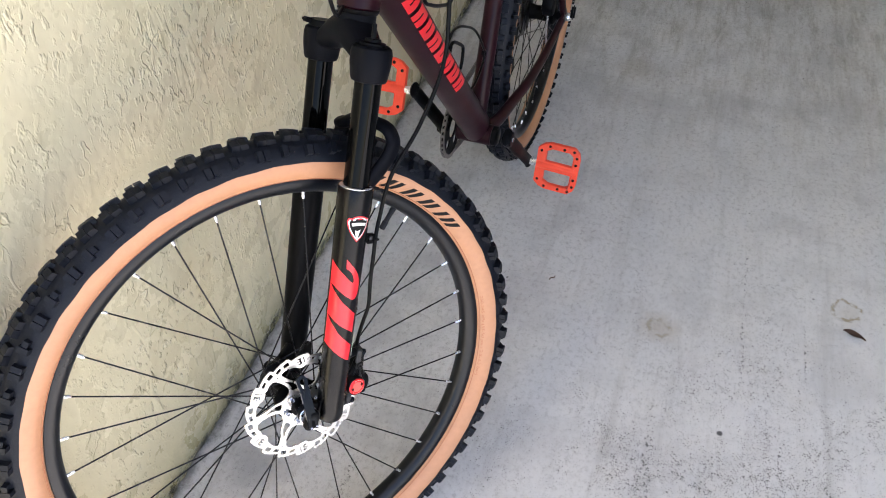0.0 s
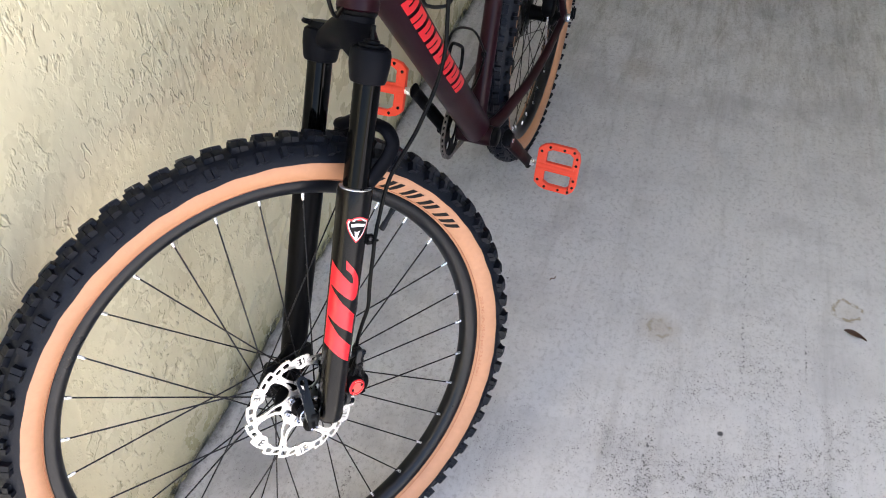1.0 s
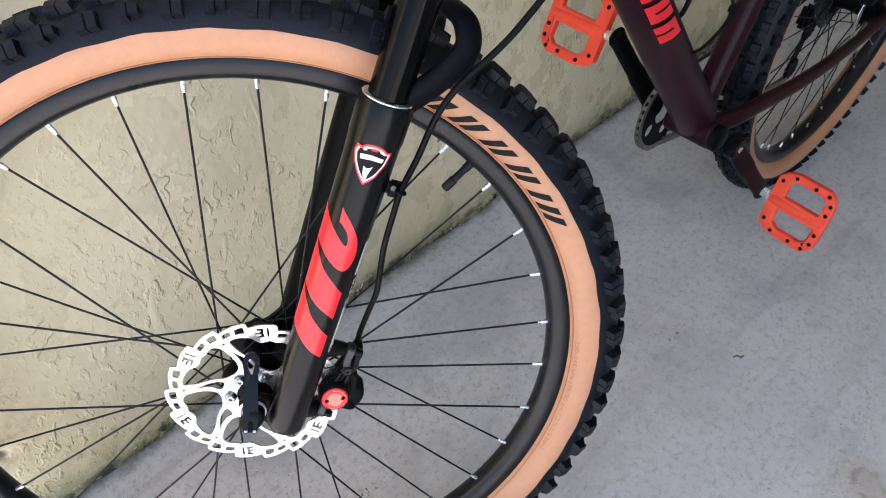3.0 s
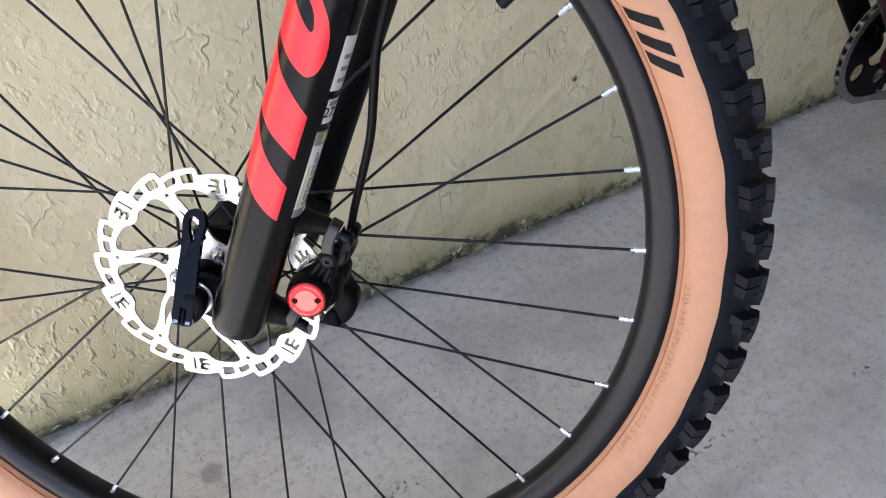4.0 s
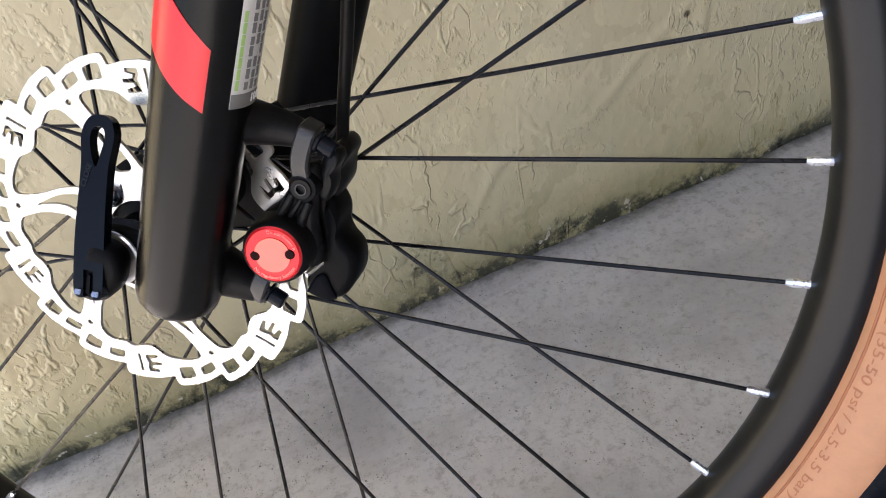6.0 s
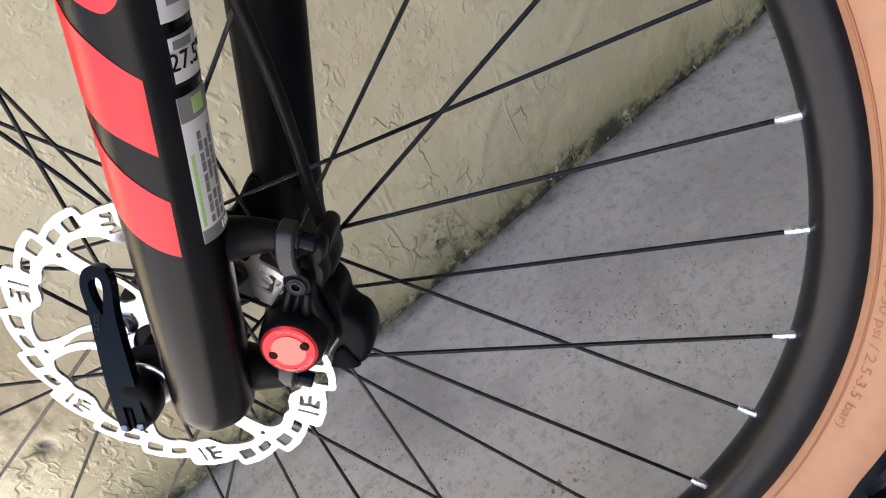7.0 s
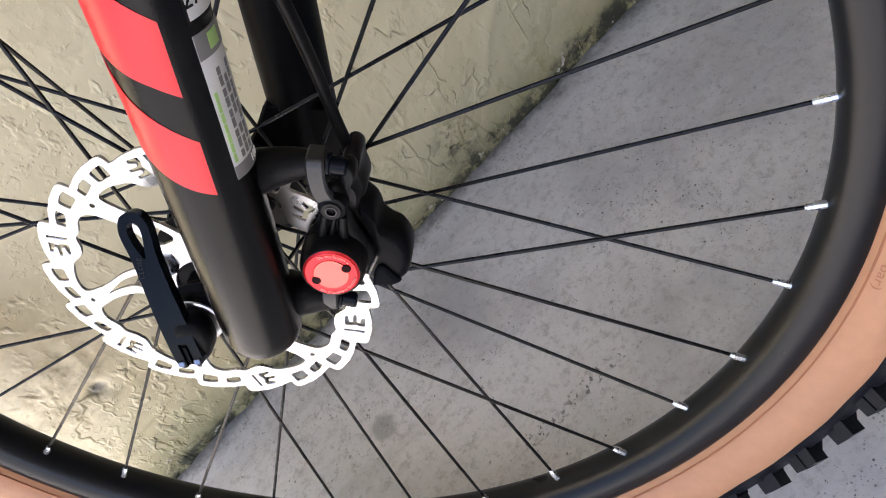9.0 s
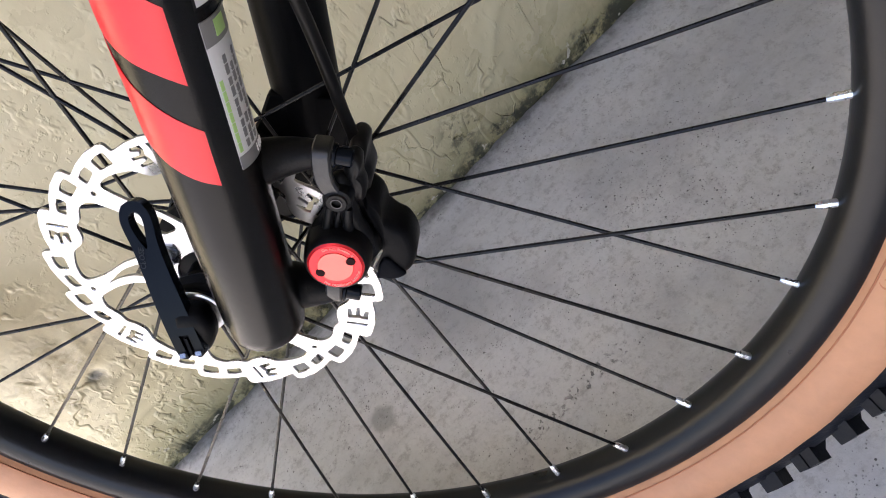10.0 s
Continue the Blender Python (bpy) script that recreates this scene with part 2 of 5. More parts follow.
    col = k.mix(k.math("MULTIPLY", k.near(0.589, -0.5025, 0, 0.006, 0.06), 0.38), col, (0.33, 0.27, 0.18))
    col = k.mix(k.math("MULTIPLY", k.near(0.745, -0.88, 0, 0.004, 0.05), 0.20), col, (0.30, 0.23, 0.13))
    col = k.mix(k.math("MULTIPLY", k.near(1.582, -0.331, 0, 0.01, 0.09), 0.35), col, (0.25, 0.20, 0.14))
    col = k.mix(k.math("MULTIPLY", k.near(0.05, 0.16, 0, 0.01, 0.09), 0.30), col, (0.20, 0.20, 0.19))
    col = k.mix(k.math("MULTIPLY", k.ring(0.7525, -0.8754, 0.026, 0.006), 0.75), col, (0.26, 0.20, 0.10))
    col = k.mix(k.math("MULTIPLY", k.ring(0.589, -0.5025, 0.022, 0.008), 0.55), col, (0.29, 0.24, 0.15))
    col = k.mix(k.math("MULTIPLY", k.near(0.3673, -0.6389, 0, 0.003, 0.007), 0.9), col, (0.03, 0.03, 0.03))
    # ragged dark band where the slab meets the wall
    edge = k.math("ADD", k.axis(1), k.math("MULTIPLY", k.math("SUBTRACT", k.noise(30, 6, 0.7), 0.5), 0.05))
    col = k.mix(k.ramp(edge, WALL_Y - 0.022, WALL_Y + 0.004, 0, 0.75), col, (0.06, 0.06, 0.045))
    n = k.bump(k.math("ADD", k.noise(70, 6, 0.7), k.math("MULTIPLY", fine, 0.3)), 0.0007)
    n = k.bump(k.math("SUBTRACT", 1.0, k.math("ADD", pits, specks)), 0.0010, n)
    return k.done(col, k.ramp(mid, 0.3, 0.7, 0.55, 0.75), n)


WALL_Y = 0.2578
LEAN_OF_TROWEL = 25.0
stucco = stucco_material()
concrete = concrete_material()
# dull plaster for the unseen walls and ceiling, to cut bounced light
plaster = material("plain_plaster", (0.50, 0.485, 0.445), 0.8, vary=0.05, scale=3, bump=0.001)
white_paint = material("white_paint", (0.78, 0.78, 0.76), 0.5, vary=0.05, scale=8)
black_alloy = material("satin_black_alloy", (0.0032, 0.0032, 0.0036), 0.38, vary=0.12, scale=30, bump=0.00008, bump_scale=900, gloss=0.06)
rim_black = material("black_anodised_rim", (0.0028, 0.0038, 0.0060), 0.30, vary=0.18, scale=14, bump=0.00006, bump_scale=700, gloss=0.30)
gloss_black = material("gloss_black_tube", (0.0015, 0.0015, 0.0015), 0.05, vary=0.1, scale=20, coat=0.0, gloss=0.1)
plastic_black = material("black_plastic", (0.0035, 0.0037, 0.0044), 0.38, vary=0.15, scale=40, bump=0.0001, bump_scale=800, gloss=0.06)
cap_blue = material("dark_fork_crown", (0.0042, 0.0046, 0.0065), 0.46, vary=0.12, scale=30, bump=0.0001, bump_scale=700, gloss=0.05)
leg_black = material("satin_black_leg", (0.0020, 0.0020, 0.0022), 0.25, vary=0.12, scale=30, bump=0.00008, bump_scale=900, gloss=0.20)
rubber = material("black_rubber", (0.0062, 0.0078, 0.0122), 0.45, vary=0.22, scale=26, bump=0.0003, bump_scale=420, gloss=0.16)
tan_rubber = material("tan_sidewall_rubber", (0.445, 0.215, 0.114), 0.46, vary=0.09, scale=11, bump=0.00025, bump_scale=260)
steel = material("brushed_steel", (0.56, 0.56, 0.57), 0.28, 1.0, vary=0.08, scale=60, bump=0.00005, bump_scale=900)
silver = material("silver_brass_nipple", (0.82, 0.84, 0.88), 0.28, 0.9, vary=0.08, scale=90)
dark_steel = material("dark_steel", (0.06, 0.06, 0.064), 0.35, 0.8, vary=0.15, scale=60)
chain_steel = material("oiled_chain_steel", (0.20, 0.19, 0.18), 0.38, 0.85, vary=0.3, scale=120)
spoke_black = material("black_spoke", (0.005, 0.005, 0.006), 0.28, 0.3, vary=0.1, scale=60, gloss=0.35)
red_decal = material("red_decal", (0.72, 0.012, 0.022), 0.34, vary=0.05, scale=30)
red_cap = material("red_anodised_cap", (0.74, 0.022, 0.028), 0.25, 0.45, vary=0.06, scale=90)
orange = material("orange_nylon", (0.90, 0.070, 0.030), 0.42, vary=0.07, scale=50, bump=0.0002, bump_scale=500)
maroon = material("maroon_paint", (0.016, 0.0030, 0.0056), 0.34, vary=0.12, scale=18, coat=0.05, gloss=0.12)
hose_black = material("black_hose", (0.003, 0.003, 0.003), 0.35, vary=0.1, scale=60, gloss=0.1)
lever_black = material("glossy_blue_black_lever", (0.0040, 0.0056, 0.0088), 0.18, vary=0.12, scale=40, gloss=0.10)
caliper_black = material("satin_black_casting", (0.0048, 0.0048, 0.0052), 0.33, vary=0.2, scale=60, bump=0.0001, bump_scale=900, gloss=0.14)
strap_black = material("dark_satin_strap", (0.016, 0.016, 0.017), 0.42, vary=0.2, scale=80, bump=0.00012, bump_scale=800, gloss=0.5)
bolt_steel = material("blue_grey_bolt", (0.32, 0.34, 0.38), 0.24, 0.9, vary=0.12, scale=120)
faint_print = material("faint_stamped_print", (0.016, 0.018, 0.022), 0.4, vary=0.1, scale=200, gloss=0.2)
ink_black = material("black_print", (0.006, 0.0055, 0.0055), 0.55, vary=0.15, scale=90, gloss=0.15)
paper = material("printed_label", (0.54, 0.54, 0.54), 0.35, vary=0.04, scale=90)
grey_print = material("grey_print", (0.15, 0.15, 0.15), 0.4, vary=0.08, scale=200)
hole_shade_red = material("dark_red_hole_shade", (0.016, 0.002, 0.0025), 0.6, vary=0.1, scale=200, gloss=0.08)
soft_red = material("pale_red_print", (0.85, 0.30, 0.26), 0.4, vary=0.04, scale=200)
green_print = material("green_print", (0.30, 0.48, 0.16), 0.4, vary=0.08, scale=200)
white_print = material("white_print", (0.78, 0.78, 0.78), 0.4, vary=0.04, scale=200)
pale_red = material("pale_sheen_red_cap", (0.86, 0.14, 0.115), 0.24, 0.6, vary=0.05, scale=90)
tan_emboss = material("tan_raised_letters", (0.36, 0.135, 0.065), 0.6, vary=0.06, scale=60)
leaf_brown = material("dry_leaf", (0.12, 0.065, 0.04), 0.7, vary=0.3, scale=60, bump=0.0005)


# ---- mesh helpers ----
MADE = {}


def part(name, bm, mat, parent=None, label="", m=None, smooth=True, bevel=0.0):
    """Links a bmesh (or a mesh) as one object at the world pose m, under a thing or a part."""
    if isinstance(bm, bmesh.types.BMesh):
        bmesh.ops.recalc_face_normals(bm, faces=bm.faces)
        me = bpy.data.meshes.new(name)
        bm.to_mesh(me)
        bm.free()
    else:
        me = bm
    if mat is not None and not me.materials:
        for x in mat if isinstance(mat, (list, tuple)) else (mat,):
            me.materials.append(x)
    if smooth and not me.get("shaded"):
        me.shade_smooth()
        me.set_sharp_from_angle(angle=radians(38))
        me["shaded"] = 1
    ob = new(name, me)
    m = Matrix() if m is None else m
    MADE[ob] = m.copy()
    if parent is not None:
        ob.parent = parent
        ob.matrix_parent_inverse = MADE[parent].inverted()
    ob.matrix_basis = m
    if bevel:
        md = ob.modifiers.new("bevel", "BEVEL")
        md.width, md.segments, md.limit_method = bevel, 2, "ANGLE"
    if label:
        ob["label"] = label
    return ob


def lathe(profile, n=96, closed=False, a0=0.0, a1=360.0):
    """Turns (radius, y) pairs about the y axis."""
    bm = bmesh.new()
    full = abs(a1 - a0) >= 360
    rows = []
    for i in range(n if full else n + 1):
        a = radians(a0 + (a1 - a0) * i / n)
        rows.append([bm.verts.new((r * math.cos(a), y, r * math.sin(a))) for r, y in profile])
    k = len(profile)
    for i in range(len(rows) if full else len(rows) - 1):
        p, q = rows[i], rows[(i + 1) % len(rows)]
        for j in range(k if closed else k - 1):
            bm.faces.new((p[j], p[(j + 1) % k], q[(j + 1) % k], q[j]))
    if not closed:
        for j in (0, k - 1):
            if profile[j][0] > 1e-6 and full:
                bm.faces.new([row[j] for row in rows])
    bmesh.ops.remove_doubles(bm, verts=bm.verts, dist=1e-6)
    return bm


def smooth_path(points, steps=8):
    """A rounded line through the points."""
    pts = [Vector(p) for p in points]
    pts = [2 * pts[0] - pts[1]] + pts + [2 * pts[-1] - pts[-2]]
    out = []
    for i in range(1, len(pts) - 2):
        a, b, c, d = pts[i - 1:i + 3]
        for s in range(steps):
            t = s / steps
            out.append(0.5 * (2 * b + (c - a) * t + (2 * a - 5 * b + 4 * c - d) * t * t + (3 * b - a - 3 * c + d) * t ** 3))
    out.append(pts[-2])
    return out


def tube(points, radius, n=16, bm=None, squash=1.0, side=None, caps=True):
    """A round (or flattened) bar along the points; radius is one number or one for each point."""
    bm = bm or bmesh.new()
    pts = [Vector(p) for p in points]
    rad = radius if isinstance(radius, (list, tuple)) else [radius] * len(pts)
    ref = Vector(side) if side else None
    rows = []
    for i, p in enumerate(pts):
        d = (pts[min(i + 1, len(pts) - 1)] - pts[max(i - 1, 0)]).normalized()
        if ref is None:
            ref = d.orthogonal()
        u = (ref - ref.dot(d) * d).normalized()
        ref = u
        v = d.cross(u)
        rows.append([bm.verts.new(p + rad[i] * (math.cos(2 * math.pi * k / n) * u + squash * math.sin(2 * math.pi * k / n) * v)) for k in range(n)])
    for a, b in zip(rows, rows[1:]):
        for k in range(n):
            bm.faces.new((a[k], a[(k + 1) % n], b[(k + 1) % n], b[k]))
    if caps:
        bm.faces.new(rows[0][::-1])
        bm.faces.new(rows[-1])
    return bm


def block(size, centre=(0, 0, 0), turn=None, bevel=0.0, bm=None, taper=1.0):
    """A box with bevelled edges, its top tapered."""
    bm = bm or bmesh.new()
    made = bmesh.ops.create_cube(bm, size=1.0)["verts"]
    for v in made:
        f = taper if v.co.z > 0 else 1.0
        v.co = Vector((v.co.x * size[0] * f, v.co.y * size[1] * f, v.co.z * size[2]))
    if bevel:
        edges = list({e for v in made for e in v.link_edges})
        made = bmesh.ops.bevel(bm, geom=edges, offset=bevel, segments=2, affect="EDGES")["verts"] + [v for v in made if v.is_valid]
    m = Matrix.Translation(centre) @ (turn or Matrix())
    for v in set(made):
        v.co = m @ v.co
    return bm


def plate(outline, thick, bm=None, holes=()):
    """A flat plate in x and z, of that thickness along y, cut out by its holes."""
    cu = bpy.data.curves.new("outline", "CURVE")
    cu.dimensions, cu.fill_mode, cu.extrude = "2D", "BOTH", thick / 2
    for ring in (outline, *holes):
        sp = cu.splines.new("POLY")
        sp.points.add(len(ring) - 1)
        for p, (x, z) in zip(sp.points, ring):
            p.co = (x, z, 0, 1)
        sp.use_cyclic_u = True
    ob = new("outline", cu)
    me = bpy.data.meshes.new_from_object(ob.evaluated_get(bpy.context.evaluated_depsgraph_get()))
    bpy.data.objects.remove(ob)
    bpy.data.curves.remove(cu)
    bm = bm or bmesh.new()
    bm.from_mesh(me)
    bpy.data.meshes.remove(me)
    for v in bm.verts:
        v.co = Vector((v.co.x, -v.co.z, v.co.y))
    bmesh.ops.remove_doubles(bm, verts=bm.verts, dist=1e-6)
    return bm


def letters(text, size, thick):
    """The words as a flat mesh in x and z, facing -y, centred."""
    cu = bpy.data.curves.new("words", "FONT")
    cu.body, cu.size, cu.extrude, cu.align_x, cu.align_y, cu.resolution_u = text, size, thick / 2, "CENTER", "CENTER", 3
    ob = new("words", cu)
    me = bpy.data.meshes.new_from_object(ob.evaluated_get(bpy.context.evaluated_depsgraph_get()))
    bpy.data.objects.remove(ob)
    bpy.data.curves.remove(cu)
    bm = bmesh.new()
    bm.from_mesh(me)
    bpy.data.meshes.remove(me)
    for v in bm.verts:
        v.co = Vector((v.co.x, -v.co.z, v.co.y))
    return bm


def disc(r, k=24, a=0.0, cx=0.0, cz=0.0):
    return [(cx + r * math.cos(a + 2 * math.pi * i / k), cz + r * math.sin(a + 2 * math.pi * i / k)) for i in range(k)]


# ---- floor and walls ----
def value_noise(u, v, seed):
    """Smooth noise from -1 to 1 on arrays of places."""
    rng = np.random.RandomState(seed)
    tab = rng.rand(256, 256) * 2 - 1
    iu, iv = np.floor(u).astype(int), np.floor(v).astype(int)
    fu, fv = u - iu, v - iv
    fu, fv = fu * fu * (3 - 2 * fu), fv * fv * (3 - 2 * fv)
    g = lambda a, b: tab[a % 256, b % 256]
    return (g(iu, iv) * (1 - fu) + g(iu + 1, iv) * fu) * (1 - fv) + (g(iu, iv + 1) * (1 - fu) + g(iu + 1, iv + 1) * fu) * fv


def fine_steps(lo, a, b, hi, fine, coarse):
    return np.unique(np.concatenate([np.arange(lo, a, coarse), np.arange(a, b, fine), np.arange(b, hi + 1e-6, coarse), [hi]]).round(5))


def stucco_wall():
    xs = fine_steps(-1.1, -1.0, 1.35, 5.6, 0.0034, 0.05)
    zs = fine_steps(-0.02, -0.012, 1.05, 2.4, 0.0034, 0.05)
    x, z = np.meshgrid(xs, zs)
    wx_, wz_ = x + 0.012 * value_noise(x * 12, z * 12, 5), z + 0.012 * value_noise(x * 12 + 40, z * 12, 6)
    h = 0.0022 * value_noise(x * 5, z * 5, 1) + 0.0006 * value_noise(wx_ * 26, wz_ * 26, 2)
    # flakes, longer than wide and leaning, in patches
    u, w = wx_ * 0.90 - wz_ * 0.43, wx_ * 0.43 + wz_ * 0.90
    patch = np.clip(value_noise(x * 5.3 + 9, z * 5.3, 7) * 2.0 + 0.05, 0, 1)
    flakes = value_noise(u * 80, w * 42, 3) + 0.4 * value_noise(u * 120 + 7, w * 80, 4)
    h += 0.0007 * np.clip((flakes - 0.1) * 0.9, 0, 1) ** 1.5 * patch * 1.5
    # a few long edges left by the trowel
    ridge = np.clip(1 - np.abs(value_noise(u * 8 + 3, w * 1.8, 8)) * 15, 0, 1) * np.clip(value_noise(u * 9, w * 9, 12) * 2.5, 0, 1)
    h += 0.0022 * ridge
    h += 0.00025 * value_noise(x * 130, z * 130, 9)
    d = np.hypot(x + 0.2205, z - 0.1562) + 0.004 * value_noise(x * 90, z * 90, 11)
    h -= 0.005 * np.clip(1 - d / 0.013, 0, 1)
    # a flaked-off triangle above the slab
    tri = np.minimum.reduce([x + 0.262 + 0.2 * (z - 0.07), -0.205 - x, 0.082 - z, (z - 0.045) + 0.35 * (x + 0.205)])
    h -= 0.0022 * np.clip(tri / 0.004, 0, 1)
    foot = np.clip(1 - z / 0.03, 0, 1)
    h += foot * (0.0022 * value_noise(x * 60, z * 60, 10) - 0.0008)
    verts = np.stack([x, WALL_Y - h, z], -1).reshape(-1, 3)
    n, k = len(xs), len(zs)
    i = np.arange(n * k).reshape(k, n)
    quads = np.stack([i[:-1, :-1], i[:-1, 1:], i[1:, 1:], i[1:, :-1]], -1).reshape(-1, 4)
    back = [(-1.1, WALL_Y + 0.2, -0.02), (5.6, WALL_Y + 0.2, -0.02), (5.6, WALL_Y + 0.2, 2.4), (-1.1, WALL_Y + 0.2, 2.4)]
    m = n * k
    me = bpy.data.meshes.new("wall_north")
    c = [i[0, 0], i[0, -1], i[-1, -1], i[-1, 0]]
    faces = quads.tolist() + [[m, m + 3, m + 2, m + 1]]
    for border, p, q in ((i[0, ::-1], 0, 1), (i[:, -1][::-1], 1, 2), (i[-1], 2, 3), (i[:, 0], 3, 0)):
        faces.append([int(v) for v in border] + ([m + p, m + q] if p != 2 and p != 3 else [m + p, m + q]))
    me.from_pydata(verts.tolist() + back, [], faces)
    me.materials.append(stucco)
    me.shade_smooth()
    me["shaded"] = 1
    return tagged(part("wall_north", me, None), "yellow-cream painted stucco wall with grimy foot", "wall", kind="structure")


stucco_wall()
bm = bmesh.new()
bmesh.ops.create_grid(bm, x_segments=40, y_segments=40, size=60)
for v in bm.verts:
    v.co.x += 1.0
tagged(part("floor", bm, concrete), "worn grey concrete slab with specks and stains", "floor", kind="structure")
# unseen end wall, added to close the bay
tagged(part("unseen_wall_east", block((0.2, 3.42, 2.4), (5.5, -1.46, 1.2)), plaster), "unseen plain end wall added to close the bay", "wall", kind="structure")
# unseen wall, added to keep side light off the deep floor
tagged(part("unseen_wall_south", block((6.4, 0.2, 2.4), (2.4, -3.28, 1.2)), plaster), "unseen plain wall added to cut side light", "wall", kind="structure")
tagged(part("wall_corner", block((0.30, 1.6, 2.42), (2.46, -1.82, 1.19), bevel=0.01), stucco), "yellow-cream stucco wall end standing on the slab", "wall", kind="structure")
# unseen ceiling, its open edge set to shape how light falls off
tagged(part("ceiling", block((6.15, 3.7, 0.15), (2.525, -1.55, 2.475)), plaster), "unseen plain ceiling added to shade the bay", "ceiling", kind="structure")

# ---- bicycle ----
BASE = pose(0.6, -0.05, 0)
bike = new("bicycle")
bike.matrix_basis = BASE
MADE[bike] = BASE.copy()
tagged(bike, "maroon hardtail mountain bicycle with tan-wall tyres leaning by the wall", "bicycle")


def axes(x, y, z, origin):
    m = Matrix((x, y, z)).transposed().to_4x4()
    m.translation = origin
    return m


# front wheel and fork: x to the rear in the wheel's plane, y to the bicycle's right, z along the fork side of the rim
MW = axes((0.62097, -0.63282, -0.46254), (0.59624, 0.76440, -0.24533), (0.50881, -0.12344, 0.85198), (0, 0, 0.368))
# hub and fork: the same axes, set over towards the brake side
HUB_OFF = 0.0058
MH = MW @ pose(0, -HUB_OFF, 0)
# frame and rear wheel: x to the rear, y to the right, z up, from the rear tyre's foot
MB = pose(-0.0423, 0.0008, 0.0006) @ Matrix.Translation((1.17, -0.088, 0)) @ pose(0, 0, 0, -0.6356, 1.2404, 0.4986) @ axes((0.99884, -0.04820, 0.0), (0.04819, 0.99872, 0.01555), (-0.00075, -0.01553, 0.99988), (0, 0, 0)) @ Matrix.Scale(0.97, 4)


def casing(beta):
    """Radius and half width of the tyre's skin, by the angle from its crown."""
    full = 1.0 if abs(math.cos(beta)) < 1e-9 or math.cos(beta) > 0 else 0.72
    return 0.3335 + 0.0275 * math.cos(beta), math.copysign(0.0286 * abs(math.sin(beta)) ** full, beta)


def make_tyre(parent, m, seed):
    rng = random.Random(seed)
    bm = bmesh.new()
    n, rows = 180, []
    stops = [168, 158, 149, 140, 130, 120, 110, 101, 94, 88]
    wob = [rng.uniform(-1.1, 1.1) for _ in range(n)]
    wob = [(wob[i - 1] + 2 * wob[i] + wob[(i + 1) % n]) / 4 for i in range(n)]
    for i in range(n):
        a = 2 * math.pi * i / n
        edge = wob[i] + 1.0 * math.sin(a * 44)
        prof = [-s for s in stops[:-1]] + [-88 + edge, -62, -40, -20, 0, 20, 40, 62, 88 + edge] + stops[:-1][::-1]
        row = []
        for s in prof:
            r, y = casing(radians(s))
            row.append(bm.verts.new((r * math.cos(a), y, r * math.sin(a))))
        rows.append(row)
    k = len(rows[0])
    for i in range(n):
        p, q = rows[i], rows[(i + 1) % n]
        for j in range(k - 1):
            f = bm.faces.new((p[j], p[j + 1], q[j + 1], q[j]))
            f.material_index = 1 if 9 <= j < k - 10 else 0
        bm.faces.new((p[k - 1], p[0], q[0], q[k - 1]))
    part("tyre", bm, (tan_rubber, rubber), parent, "tyre with tan sidewalls and black tread", m)


def make_tread(parent, m, seed):
    """Rubber blocks in six rows, each cut by a slit, with ramped leading edges."""
    rng = random.Random(seed)
    verts, faces = [], []

    def half(a, beta, s0, s1, w, h0, h1, foot):
        r, y = casing(beta)
        nr, ny = math.cos(beta), math.sin(beta) * 0.97
        tr, ty = -math.sin(beta), math.cos(beta)
        first = len(verts)
        for s, h in ((s0, h0), (s1, h1)):
            for e in (-1, 1):
                for top in (0, 1):
                    g = 1.0 if top else foot
                    hh = h if top else -0.0015
                    ss = s * g + (1 - g) * 0
                    rr = r + nr * hh + tr * e * w / 2 * g
                    yy = y + ny * hh + ty * e * w / 2 * g
                    ang = a + ss / 0.362
                    verts.append((rr * math.cos(ang), yy, rr * math.sin(ang)))
        f = first
        for q in ((0, 1, 3, 2), (4, 6, 7, 5), (0, 4, 5, 1), (2, 3, 7, 6), (1, 5, 7, 3)):
            faces.append([f + v for v in q])

    count = 72
    for i in range(count):
        a = 2 * math.pi * (i + 0.5) / count
        odd = i % 2
        for side in (-1, 1):
            j = rng.uniform(-0.0004, 0.0004)
            sh = 0 if side > 0 else 0.5 * 2 * math.pi / count
            # shoulder blocks: plain slit ones and notched ones in turn
            b, ln, w = (58 if odd else 55), (0.0078 if odd else 0.0074), 0.0122
            half(a + sh, side * radians(b), -ln + j, -0.0006, w if odd else w * 0.55, 0.0074, 0.0082, 1.06)
            half(a + sh, side * radians(b), 0.0006, ln + j, w, 0.0082, 0.0086, 1.06)
            # centre blocks, in close pairs
            b, ln, w = (17 if odd else 13), (0.0108 if odd else 0.0094), (0.0110 if odd else 0.0128)
            half(a + sh * 0.3, side * radians(b), -ln, -0.0005, w, 0.0050, 0.0064, 1.10)
            half(a + sh * 0.3, side * radians(b), 0.0005, ln + j, w, 0.0064, 0.0068, 1.10)
    me = bpy.data.meshes.new("tread")
    me.from_pydata(verts, [], faces)
    me.materials.append(rubber)
    me["shaded"] = 1
    ob = part("tread", me, None, parent, "black rubber tread blocks", m)
    return ob


